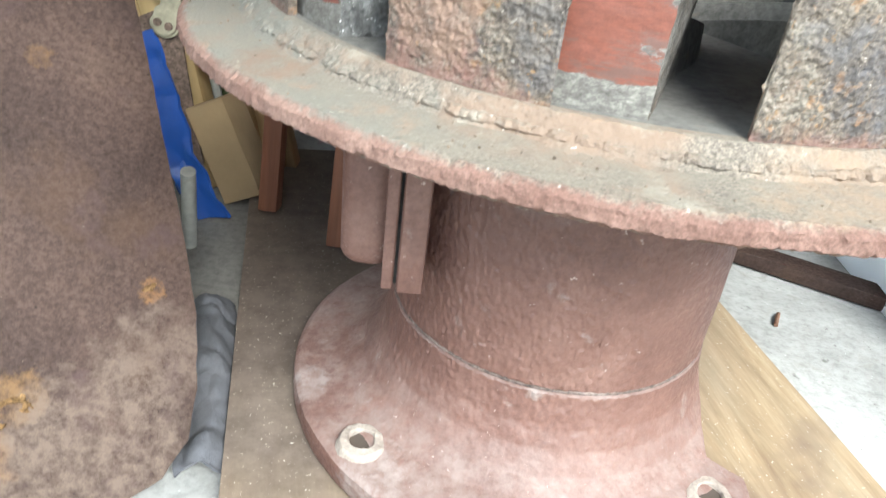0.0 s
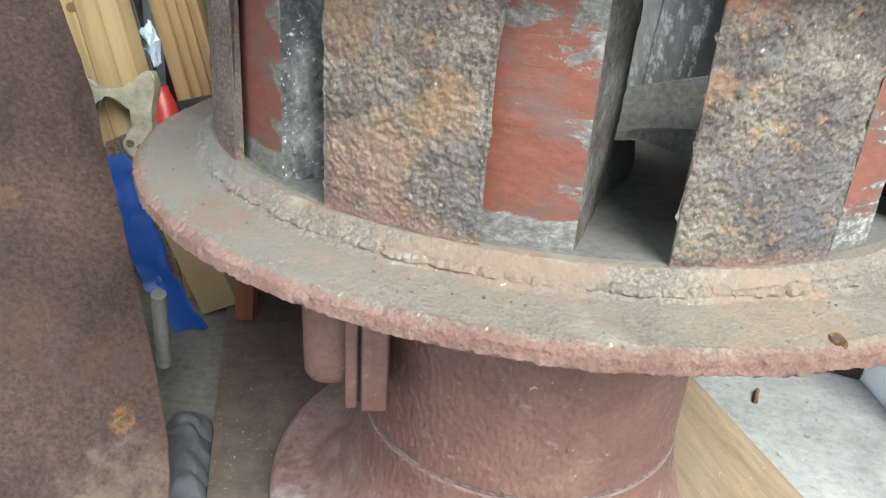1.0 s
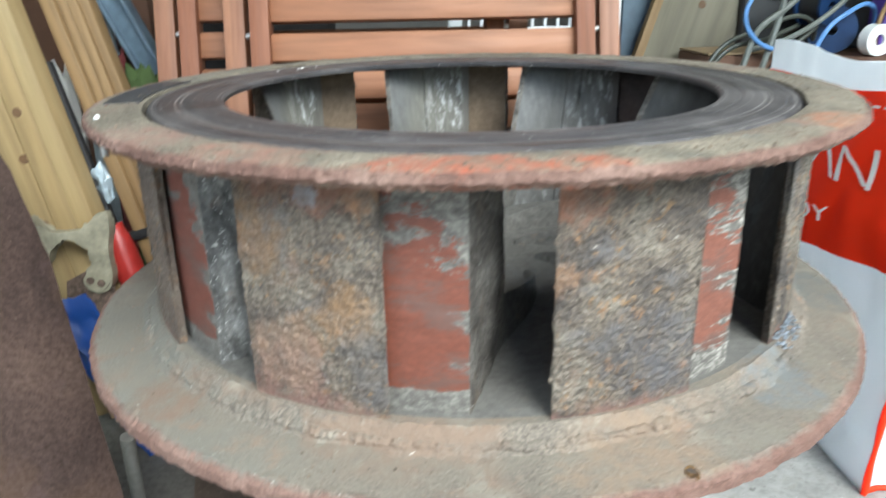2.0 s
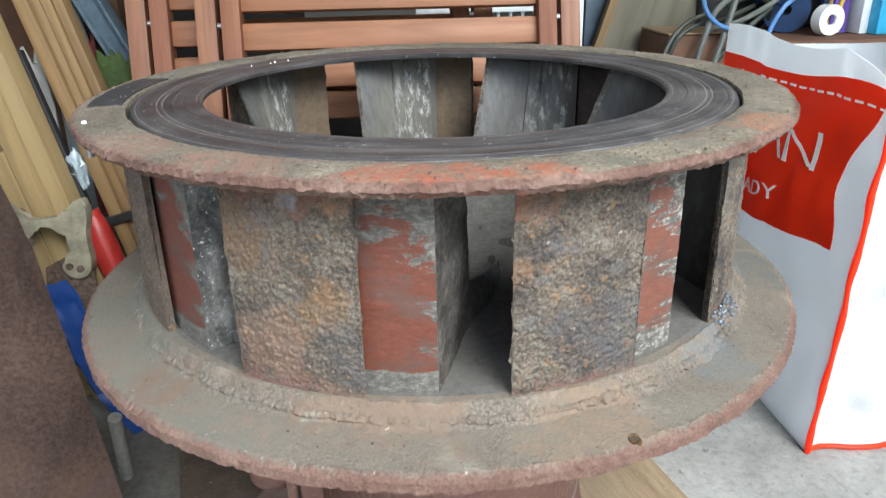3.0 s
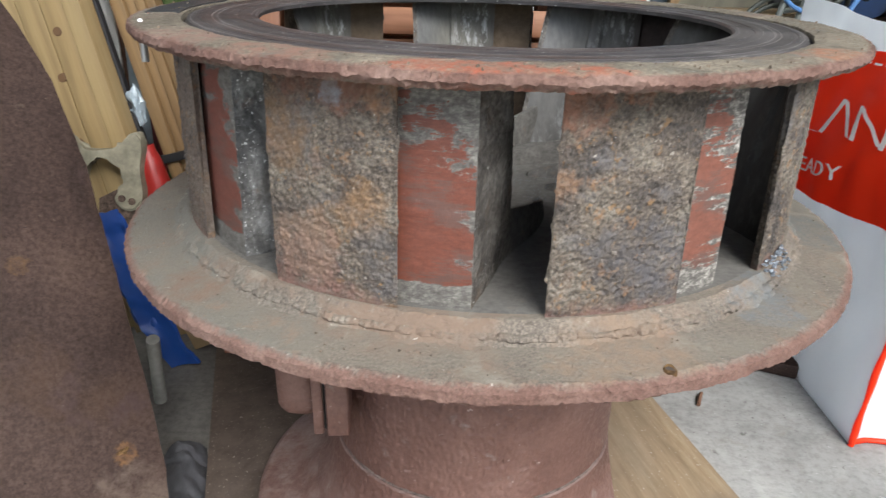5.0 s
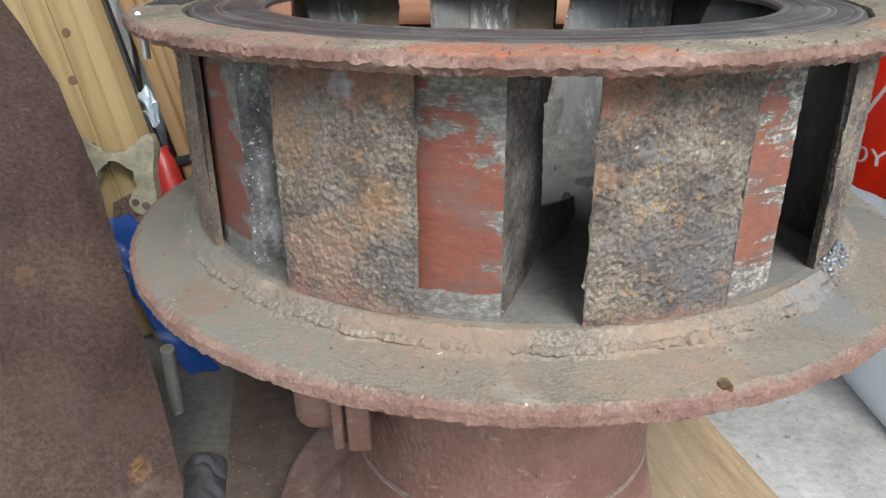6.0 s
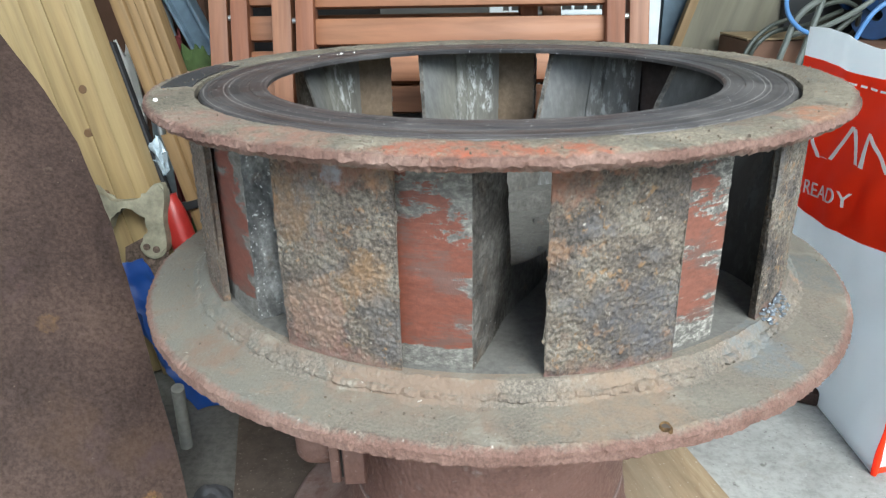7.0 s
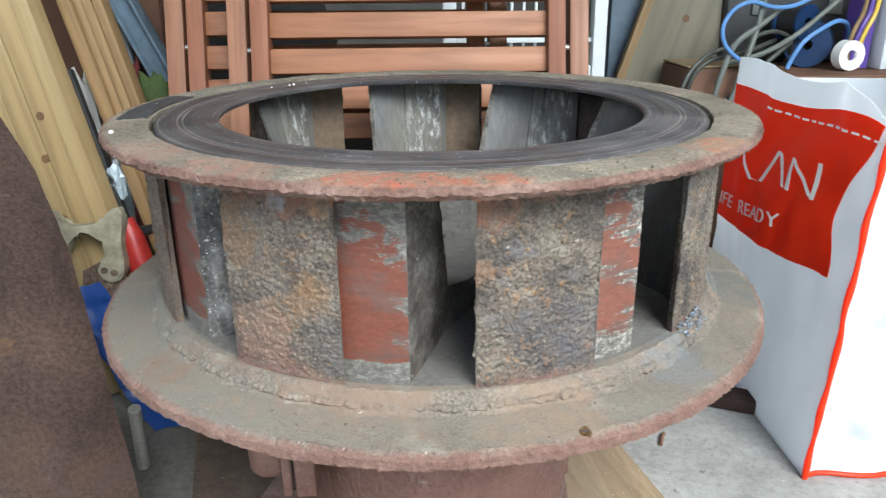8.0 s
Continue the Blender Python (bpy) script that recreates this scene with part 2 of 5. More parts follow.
M_SCAB = rusty("flaking_ochre_rust", [(0.3, (0.05, 0.028, 0.015)), (0.5, (0.13, 0.075, 0.032)), (0.7, (0.21, 0.13, 0.06))], 90, 260, 0.8, rough=(0.85, 0.98), spec=0.2)
M_WELD = rusty("rusted_weld_bead", [(0.3, (0.085, 0.067, 0.053)), (0.5, (0.145, 0.115, 0.088)), (0.7, (0.21, 0.16, 0.12))], 60, 300, 0.8, [(28, 0.57, 0.66, (0.25, 0.145, 0.105)), (16, 0.56, 0.66, (0.17, 0.155, 0.12)), (120, 0.66, 0.72, (0.28, 0.23, 0.18))], rough=(0.85, 0.98), grain_mix=0.7, spec=0.25)
M_PED = rusty("red_oxide_casting", [(0.3, (0.092, 0.045, 0.036)), (0.5, (0.130, 0.066, 0.052)), (0.72, (0.172, 0.097, 0.078))],
              11, 210, 0.45, [(30, 0.64, 0.76, (0.24, 0.20, 0.185)), (8, 0.56, 0.70, (0.125, 0.066, 0.054)), (160, 0.66, 0.73, (0.40, 0.32, 0.29))], rough=(0.45, 0.7), dust=((0.215, 0.165, 0.15), 0.25, 1.0),
              patches=(((-0.175, -0.02, 0.045), 0.06, (0.10, 0.048, 0.038)), ((-0.185, -0.09, 0.045), 0.035, (0.105, 0.052, 0.042)), ((-0.13, -0.165, 0.045), 0.035, (0.25, 0.205, 0.19)), ((-0.05, -0.135, 0.30), 0.05, (0.15, 0.112, 0.105)), ((-0.20, -0.07, 0.045), 0.025, (0.26, 0.215, 0.20))), grain_mix=0.18)
M_SHEET = rusty("brown_rusted_sheet", [(0.25, (0.02215, 0.01345, 0.01108)), (0.42, (0.03798, 0.02294, 0.01859)), (0.56, (0.05538, 0.03402, 0.0269)), (0.74, (0.08308, 0.05301, 0.03956))],
                9, 220, 0.3, [(6, 0.54, 0.74, (0.062, 0.036, 0.023)), (13, 0.56, 0.68, (0.052, 0.032, 0.030)), (30, 0.66, 0.76, (0.09, 0.065, 0.05)), (120, 0.67, 0.72, (0.017, 0.011, 0.009)), (200, 0.69, 0.74, (0.14, 0.105, 0.08))], rough=(0.6, 0.85), stretch=(1, 1, 0.5), grain_mix=0.42, spec=0.18,
                patches=(((-0.388, -0.171, 0.081), 0.024, (0.13, 0.075, 0.034)), ((-0.331, -0.068, 0.115), 0.013, (0.15, 0.078, 0.034)), ((-0.40, -0.215, 0.055), 0.03, (0.16, 0.09, 0.042)), ((-0.44, 0.008, 0.275), 0.012, (0.11, 0.062, 0.03)), ((-0.60, -0.2, 0.22), 0.06, (0.12, 0.06, 0.024)), ((-0.33, -0.17, 0.035), 0.085, (0.115, 0.084, 0.066)), ((-0.40, -0.25, 0.03), 0.08, (0.11, 0.080, 0.062)), ((-0.31, -0.10, 0.075), 0.05, (0.10, 0.072, 0.057))))


def machined(name):
    m, nt, b = mat(name)
    g = nt.nodes.new("ShaderNodeNewGeometry")
    ln = nt.nodes.new("ShaderNodeVectorMath")
    ln.operation = "LENGTH"
    fl = nt.nodes.new("ShaderNodeVectorMath")
    fl.operation = "MULTIPLY"
    fl.inputs[1].default_value = (1, 1, 0)
    nt.links.new(g.outputs["Position"], fl.inputs[0])
    nt.links.new(fl.outputs[0], ln.inputs[0])
    cmb = nt.nodes.new("ShaderNodeCombineXYZ")
    nt.links.new(ln.outputs["Value"], cmb.inputs[0])
    rings = noise_tex(nt, cmb.outputs[0], 420, 2, 0.7)
    v = coords(nt)
    big = noise_tex(nt, v, 15, 7, 0.65, 0.4)
    col = ramp(nt, big, [(0.3, (0.032, 0.031, 0.034)), (0.5, (0.060, 0.056, 0.059)), (0.68, (0.115, 0.106, 0.106))])
    broken = noise_tex(nt, v, 14, 6, 0.75)
    mul = nt.nodes.new("ShaderNodeMath")
    mul.operation = "MULTIPLY"
    nt.links.new(ramp(nt, rings, [(0.575, grey(0)), (0.60, grey(1)), (0.635, grey(0.1))]), mul.inputs[0])
    nt.links.new(ramp(nt, broken, [(0.36, grey(0.1)), (0.52, grey(0.85))]), mul.inputs[1])
    col = mixc(nt, mul.outputs[0], col, (0.40, 0.375, 0.36))
    tint = noise_tex(nt, cmb.outputs[0], 160, 2, 0.6)
    col = mixc(nt, 0.7, col, ramp(nt, tint, [(0.35, grey(0.72)), (0.6, grey(1.1))]), "MULTIPLY")
    fleck = noise_tex(nt, v, 240, 3, 0.7)
    col = mixc(nt, ramp(nt, fleck, [(0.66, grey(0)), (0.72, grey(1))]), col, (0.5, 0.49, 0.48))
    nt.links.new(col, b.inputs["Base Color"])
    nt.links.new(ramp(nt, big, [(0.3, grey(0.36)), (0.7, grey(0.6))]), b.inputs["Roughness"])
    b.inputs["Metallic"].default_value = 0.25
    n1 = bump(nt, b, rings, 0.35, 0.0006)
    bump(nt, b, fleck, 0.2, 0.0006, n1)
    return m


M_MACH = machined("dark_machined_steel")
M_ZINC = rusty("grey_speckled_metal", [(0.34, (0.045, 0.044, 0.043)), (0.46, (0.10, 0.098, 0.095)), (0.56, (0.165, 0.162, 0.156)), (0.66, (0.28, 0.278, 0.27))],
               60, 260, 1.0, [(340, 0.61, 0.67, (0.6, 0.6, 0.59)), (18, 0.56, 0.68, (0.075, 0.066, 0.058)), (26, 0.6, 0.7, (0.13, 0.094, 0.068))], rough=(0.45, 0.85), stretch=(1, 1, 0.5), metal=0.1, grain_mix=0.4)


M_FLANK = rusty("dark_grey_vane_flank", [(0.34, (0.033, 0.028, 0.024)), (0.46, (0.070, 0.061, 0.053)), (0.58, (0.115, 0.103, 0.091)), (0.7, (0.19, 0.178, 0.163))],
                45, 260, 0.7, [(210, 0.655, 0.70, (0.45, 0.45, 0.44)), (26, 0.58, 0.7, (0.10, 0.068, 0.046))], rough=(0.5, 0.9), metal=0.1, grain_mix=0.5)


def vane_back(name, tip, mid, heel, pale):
    """Scoured inner face of a vane: smooth greyish metal with pale upright streaks; heel darkens it towards the plate,
    as shade.
    """
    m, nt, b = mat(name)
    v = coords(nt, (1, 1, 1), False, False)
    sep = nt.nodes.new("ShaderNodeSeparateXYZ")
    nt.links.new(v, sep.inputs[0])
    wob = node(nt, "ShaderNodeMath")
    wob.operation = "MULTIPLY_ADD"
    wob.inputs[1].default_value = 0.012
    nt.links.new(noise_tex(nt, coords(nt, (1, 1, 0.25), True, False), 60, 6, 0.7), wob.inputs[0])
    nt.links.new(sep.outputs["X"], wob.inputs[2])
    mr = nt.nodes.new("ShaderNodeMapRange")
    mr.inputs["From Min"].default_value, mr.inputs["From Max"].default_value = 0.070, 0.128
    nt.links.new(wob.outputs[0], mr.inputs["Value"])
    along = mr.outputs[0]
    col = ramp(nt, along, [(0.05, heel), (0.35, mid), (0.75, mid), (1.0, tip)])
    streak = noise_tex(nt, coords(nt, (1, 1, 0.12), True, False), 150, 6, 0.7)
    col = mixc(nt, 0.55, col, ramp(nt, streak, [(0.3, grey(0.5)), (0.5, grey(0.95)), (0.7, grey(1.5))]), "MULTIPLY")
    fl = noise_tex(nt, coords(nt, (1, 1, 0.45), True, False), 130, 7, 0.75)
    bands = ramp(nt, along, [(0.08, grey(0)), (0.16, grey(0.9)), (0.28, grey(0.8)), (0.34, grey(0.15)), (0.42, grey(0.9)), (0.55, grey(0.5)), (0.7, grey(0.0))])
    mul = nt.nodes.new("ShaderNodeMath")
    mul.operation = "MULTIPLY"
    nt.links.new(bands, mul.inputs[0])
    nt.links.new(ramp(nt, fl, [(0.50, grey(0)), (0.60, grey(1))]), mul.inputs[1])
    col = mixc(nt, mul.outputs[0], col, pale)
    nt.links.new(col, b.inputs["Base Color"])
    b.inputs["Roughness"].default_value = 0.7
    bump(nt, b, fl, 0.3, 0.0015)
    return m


M_BACK = vane_back("scoured_vane_back", (0.10, 0.098, 0.095), (0.115, 0.108, 0.092), (0.10, 0.090, 0.078), (0.42, 0.42, 0.41))
# darker copies paint in the shade inside the right-hand gaps
M_BACKM = vane_back("half_shaded_vane_back", (0.095, 0.093, 0.092), (0.072, 0.069, 0.065), (0.03, 0.024, 0.022), (0.24, 0.24, 0.24))
M_BACKD = vane_back("shaded_vane_back", (0.065, 0.063, 0.062), (0.012, 0.010, 0.010), (0.004, 0.003, 0.003), (0.03, 0.03, 0.03))
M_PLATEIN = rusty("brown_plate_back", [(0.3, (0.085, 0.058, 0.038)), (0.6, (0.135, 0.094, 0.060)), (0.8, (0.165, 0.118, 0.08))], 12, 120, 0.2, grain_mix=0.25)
M_PLATEIND = rusty("shaded_maroon_plate_back", [(0.3, (0.010, 0.006, 0.006)), (0.6, (0.022, 0.012, 0.010)), (0.8, (0.035, 0.018, 0.014))], 20, 120, 0.2, grain_mix=0.25)


def red_face(name, red, pale, top, side, chip, scrape=0.16, fine_z=3.5):
    """Old red paint, bare and scratched level near the top and foot, chipped in tongues from the free edge."""
    m, nt, b = mat(name)
    v = coords(nt, (1, 1, 2.4), False, False)
    chips = noise_tex(nt, v, 38, 10, 0.72, 0.3)
    fine = noise_tex(nt, coords(nt, (1, 1, 2), False, False), 170, 6, 0.75)
    scratch = noise_tex(nt, coords(nt, (0.035 * fine_z, 0.035 * fine_z, fine_z), False, False), 190, 5, 0.7)
    sep = nt.nodes.new("ShaderNodeSeparateXYZ")
    nt.links.new(coords(nt, (1, 1, 1), False, False), sep.inputs[0])
    up = nt.nodes.new("ShaderNodeMapRange")
    up.inputs["From Min"].default_value, up.inputs["From Max"].default_value = 0.37, 0.506
    nt.links.new(sep.outputs["Z"], up.inputs["Value"])
    across = nt.nodes.new("ShaderNodeMapRange")
    across.inputs["From Min"].default_value, across.inputs["From Max"].default_value = 0.102, 0.139
    nt.links.new(sep.outputs["X"], across.inputs["Value"])
    def add(a, c, k=1.0):
        n = node(nt, "ShaderNodeMath")
        n.operation = "MULTIPLY_ADD"
        n.inputs[1].default_value = k
        nt.links.new(c, n.inputs[0])
        nt.links.new(a, n.inputs[2])
        return n.outputs[0]
    band = ramp(nt, up.outputs[0], [(0.085, grey(0.4)), (0.125, grey(0.0)), (0.5, grey(0.01)), (0.60, grey(0.03)), (0.70, grey(0.03 + 0.25 * top)), (0.84, grey(0.05 + 0.55 * top)), (0.96, grey(0.10 + 0.7 * top))])
    rag = ramp(nt, across.outputs[0], [(0.0, grey(0)), (0.62, grey(0)), (0.93, grey(side)), (1.0, grey(side * 1.6))])
    f = add(add(add(chips, band), rag), scratch, scrape)
    mask = ramp(nt, f, [(0.670 + 0.41 * scrape, grey(0)), (0.684 + 0.41 * scrape, grey(1))])
    col = ramp(nt, fine, [(0.3, tuple(c * 0.72 for c in red)), (0.5, red), (0.7, tuple(c * 1.3 for c in red))])
    dull = ramp(nt, add(noise_tex(nt, v, 14, 9, 0.75), scratch, 0.3), [(0.67, grey(0)), (0.74, grey(0.6))])
    col = mixc(nt, dull, col, (0.085, 0.060, 0.052))
    col = mixc(nt, ramp(nt, scratch, [(0.63, grey(0)), (0.70, grey(0.5))]), col, tuple(min(1, c * 1.6 + 0.05) for c in red))
    bare = ramp(nt, noise_tex(nt, coords(nt, (0.75, 0.75, 1.3), False, False), 240, 7, 0.75), [(0.3, (0.045, 0.040, 0.036)), (0.48, (0.10, 0.092, 0.082)), (0.62, pale), (0.74, tuple(min(1, c * 1.8) for c in pale))])
    rim_ = ramp(nt, add(across.outputs[0], chips, 0.25), [(1.02, grey(0)), (1.05, grey(chip))])
    bare = mixc(nt, rim_, bare, tuple(min(1, c * 1.7) for c in pale))
    nt.links.new(mixc(nt, mask, col, bare), b.inputs["Base Color"])
    nt.links.new(mixc(nt, mask, grey(0.5), grey(0.75)), b.inputs["Roughness"])
    n1 = bump(nt, b, fine, 0.25, 0.001)
    inv = nt.nodes.new("ShaderNodeInvert")
    nt.links.new(mask, inv.inputs["Color"])
    bump(nt, b, inv.outputs[0], 0.4, 0.001, n1)
    return m


M_RED = red_face("chipped_red_paint", (0.125, 0.038, 0.023), (0.19, 0.18, 0.16), 0.26, 0.11, 0.3)
M_REDPALE = red_face("scraped_pale_red_paint", (0.15, 0.056, 0.038), (0.33, 0.31, 0.28), 0.06, 0.09, 0.9, 0.75, 0.8)
M_REDWORN = red_face("worn_red_paint", (0.13, 0.045, 0.033), (0.15, 0.145, 0.135), 0.16, 0.16, 0.2)
M_BRIGHTWELD = plain("fresh_weld", (0.24, 0.27, 0.31), 0.42, 0.6, 0.7, 160, 300, 0.6)
M_BOLT = plain("zinc_bolt", (0.45, 0.45, 0.44), 0.4, 0.8, 0.3, 90)
M_HOLE = plain("dusty_hole", (0.06, 0.044, 0.034), 0.9)
M_JOINTDARK = rusty("dark_joint_shade", [(0.3, (0.008, 0.007, 0.007)), (0.6, (0.018, 0.016, 0.015)), (0.8, (0.03, 0.027, 0.025))], 30, 150, 0.2)
M_DARK = plain("dark_recess", (0.012, 0.011, 0.011), 0.9)


def plywood():
    m, nt, b = mat("plywood_sheet")
    v = coords(nt, (3.0, 0.35, 1), False, False)
    g = noise_tex(nt, v, 9, 6, 0.6, 2.2)
    f = noise_tex(nt, coords(nt, (6, 0.5, 1), False, False), 60, 5, 0.7)
    w = nt.nodes.new("ShaderNodeTexWave")
    w.inputs["Scale"].default_value, w.inputs["Distortion"].default_value, w.inputs["Detail"].default_value = 3.0, 9.0, 3.0
    nt.links.new(v, w.inputs["Vector"])
    col = ramp(nt, g, [(0.3, (0.19, 0.128, 0.074)), (0.5, (0.265, 0.193, 0.118)), (0.7, (0.325, 0.252, 0.165))])
    col = mixc(nt, 0.4, col, ramp(nt, w.outputs["Fac"], [(0, grey(0.7)), (0.7, grey(1))]), "MULTIPLY")
    col = mixc(nt, 0.35, col, ramp(nt, f, [(0.3, grey(0.55)), (0.6, grey(1))]), "MULTIPLY")
    # dark soiled patches
    d = noise_tex(nt, coords(nt, (1, 1, 1), False, False), 3.1, 5, 0.6, 0.3)
    col = mixc(nt, ramp(nt, d, [(0.52, grey(0)), (0.62, grey(0.75))]), col, (0.125, 0.085, 0.06))
    # broad soiled area, its colour also deepened for the shade left of the pedestal
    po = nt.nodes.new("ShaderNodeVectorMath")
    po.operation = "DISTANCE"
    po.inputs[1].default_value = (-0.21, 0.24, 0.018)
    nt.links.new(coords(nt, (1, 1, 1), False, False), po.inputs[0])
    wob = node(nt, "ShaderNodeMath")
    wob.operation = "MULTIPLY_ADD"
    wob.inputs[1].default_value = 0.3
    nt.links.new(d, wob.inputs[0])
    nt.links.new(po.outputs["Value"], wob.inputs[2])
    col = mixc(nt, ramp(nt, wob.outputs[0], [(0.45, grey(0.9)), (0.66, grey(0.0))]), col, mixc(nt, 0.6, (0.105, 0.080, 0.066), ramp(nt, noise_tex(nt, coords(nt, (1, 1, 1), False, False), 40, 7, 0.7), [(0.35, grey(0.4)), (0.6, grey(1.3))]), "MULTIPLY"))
    spk = noise_tex(nt, coords(nt, (1, 1, 1), False, False), 320, 3, 0.6)
    col = mixc(nt, ramp(nt, spk, [(0.66, grey(0)), (0.72, grey(0.8))]), col, (0.5, 0.46, 0.41))
    nt.links.new(col, b.inputs["Base Color"])
    b.inputs["Roughness"].default_value = 0.72
    bump(nt, b, f, 0.2, 0.001)
    return m


def concrete():
    m, nt, b = mat("worn_concrete")
    v = coords(nt)
    g = noise_tex(nt, v, 5, 8, 0.65, 0.4)
    f = noise_tex(nt, v, 90, 6, 0.75)
    col = ramp(nt, g, [(0.3, (0.17, 0.167, 0.16)), (0.5, (0.29, 0.287, 0.276)), (0.7, (0.41, 0.407, 0.393))])
    col = mixc(nt, 0.6, col, ramp(nt, f, [(0.3, grey(0.45)), (0.55, grey(1))]), "MULTIPLY")
    s = noise_tex(nt, v, 21, 5, 0.7, 0.8)
    col = mixc(nt, ramp(nt, s, [(0.6, grey(0)), (0.72, grey(0.7))]), col, (0.19, 0.18, 0.16))
    for sc, lo, hi, c in ((46, 0.64, 0.70, (0.10, 0.095, 0.088)), (130, 0.66, 0.70, (0.06, 0.055, 0.05)), (75, 0.66, 0.72, (0.5, 0.5, 0.49))):
        col = mixc(nt, ramp(nt, noise_tex(nt, v, sc, 5, 0.65), [(lo, grey(0)), (hi, grey(0.8))]), col, c)
    # soiling where the timber and the box stand, darkened further for their shade
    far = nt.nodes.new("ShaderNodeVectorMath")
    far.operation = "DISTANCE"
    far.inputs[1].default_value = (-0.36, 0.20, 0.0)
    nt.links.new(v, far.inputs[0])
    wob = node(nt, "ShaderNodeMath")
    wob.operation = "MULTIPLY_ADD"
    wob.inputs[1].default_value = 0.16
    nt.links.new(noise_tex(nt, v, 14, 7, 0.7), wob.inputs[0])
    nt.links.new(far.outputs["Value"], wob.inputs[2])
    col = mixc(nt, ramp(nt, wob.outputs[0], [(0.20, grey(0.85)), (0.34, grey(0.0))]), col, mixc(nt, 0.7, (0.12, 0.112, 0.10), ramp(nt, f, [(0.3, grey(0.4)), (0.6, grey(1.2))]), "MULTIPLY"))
    nt.links.new(col, b.inputs["Base Color"])
    b.inputs["Roughness"].default_value = 0.85
    n1 = bump(nt, b, f, 0.5, 0.002)
    bump(nt, b, g, 0.3, 0.006, n1)
    return m


M_PLY, M_CONC = plywood(), concrete()
M_PINE = wood("pale_pine", (0.3864, 0.2852, 0.1426), (0.3036, 0.2042, 0.092), "Z", 16, 0.6)
M_LARCH = wood("amber_batten", (0.2736, 0.171, 0.076), (0.2052, 0.1201, 0.05168), "Z", 22, 0.6)
M_TEAK = wood("red_brown_hardwood", (0.245, 0.105, 0.052), (0.175, 0.066, 0.03), "Z", 26, 0.52)
M_TEAKD = wood("dark_red_brown_hardwood", (0.205, 0.072, 0.031), (0.145, 0.046, 0.02), "Z", 26, 0.6)
M_TEAKX = wood("red_brown_hardwood_slat", (0.285, 0.120, 0.056), (0.215, 0.080, 0.034), "X", 26, 0.55)
M_KNOT = plain("knot", (0.13, 0.07, 0.032), 0.6)
M_STEEL = plain("galvanised_rod", (0.22, 0.22, 0.205), 0.55, 0.3, 0.3, 60)
M_PALEDUST = rusty("pale_dusty_boss", [(0.3, (0.20, 0.16, 0.135)), (0.6, (0.30, 0.258, 0.222)), (0.8, (0.36, 0.32, 0.28))], 40, 220, 0.3, grain_mix=0.25)
M_SEAM = rusty("dark_seam", [(0.3, (0.06, 0.045, 0.04)), (0.6, (0.16, 0.12, 0.105)), (0.75, (0.42, 0.36, 0.33))], 22, 200, 0.3)
M_CARD = plain("cardboard", (0.27, 0.19, 0.105), 0.85, 0, 0.15, 14, 220, 0.1)
M_BLUE = plain("blue_plastic", (0.012, 0.06, 0.27), 0.42, 0, 0.25, 9)
M_RAG = plain("grey_fabric", (0.085, 0.085, 0.095), 0.95, 0, 0.45, 18, 420, 0.5)
M_SAWW = plain("weathered_saw_handle", (0.27, 0.25, 0.185), 0.7, 0, 0.45, 45, 200, 0.35)
M_SAWB = rusty("rusty_saw_blade", [(0.3, (0.07, 0.045, 0.035)), (0.6, (0.13, 0.09, 0.07)), (0.8, (0.18, 0.12, 0.09))], 20, 160, 0.2)
M_REDP = plain("red_plastic", (0.34, 0.022, 0.018), 0.4, 0, 0.2)
M_BLACKP = plain("black_plastic", (0.018, 0.018, 0.02), 0.5, 0, 0.3)
M_BSTEEL = plain("blue_grey_steel", (0.11, 0.15, 0.19), 0.5, 0.2, 0.25, 20)
M_CHANNEL = plain("light_blue_grey_steel", (0.17, 0.235, 0.30), 0.45, 0.2, 0.3, 30)
M_COVER = plain("dark_cover_cloth", (0.028, 0.026, 0.026), 0.9, 0, 0.4, 14, 200, 0.4)
M_GREENC = plain("green_cloth", (0.07, 0.11, 0.035), 0.95, 0, 0.4, 25, 300, 0.4)
M_MAROON = plain("maroon_cloth", (0.12, 0.018, 0.02), 0.9, 0, 0.4, 25, 300, 0.4)
M_WHITEP = plain("white_paint", (0.66, 0.68, 0.69), 0.5, 0, 0.08)
M_PAPER = plain("white_paper", (0.80, 0.80, 0.78), 0.8, 0, 0.06)
M_FILM = plain("clear_wrapping", (0.33, 0.40, 0.45), 0.3, 0, 0.3, 40, 90, 0.5)
M_PANEL = wood("cream_board", (0.20, 0.178, 0.128), (0.165, 0.142, 0.10), "Z", 8, 0.7)
M_WALL = plain("rough_garage_wall", (0.16, 0.15, 0.135), 0.9, 0, 0.3, 4, 60, 0.5)
M_WALLW = plain("pale_painted_wall", (0.5, 0.5, 0.48), 0.8, 0, 0.08, 3, 60, 0.3)
M_BRICKW = plain("dark_brown_board", (0.14, 0.068, 0.040), 0.8, 0, 0.35, 8)
M_CABLE = plain("dark_cable", (0.05, 0.055, 0.045), 0.5, 0, 0.3)
M_HOSE = plain("grey_hose", (0.13, 0.14, 0.125), 0.5, 0, 0.2)
M_REELB = plain("dark_blue_reel", (0.008, 0.034, 0.105), 0.45, 0, 0.3, 30)
M_BHOSE = plain("light_blue_hose", (0.11, 0.25, 0.52), 0.35, 0, 0.15)
M_PURPLE = plain("purple_plastic", (0.11, 0.06, 0.30), 0.4)
M_YELLOW = plain("yellow_plastic", (0.62, 0.42, 0.05), 0.4)
M_CYAN = plain("cyan_print", (0.04, 0.36, 0.62), 0.4)
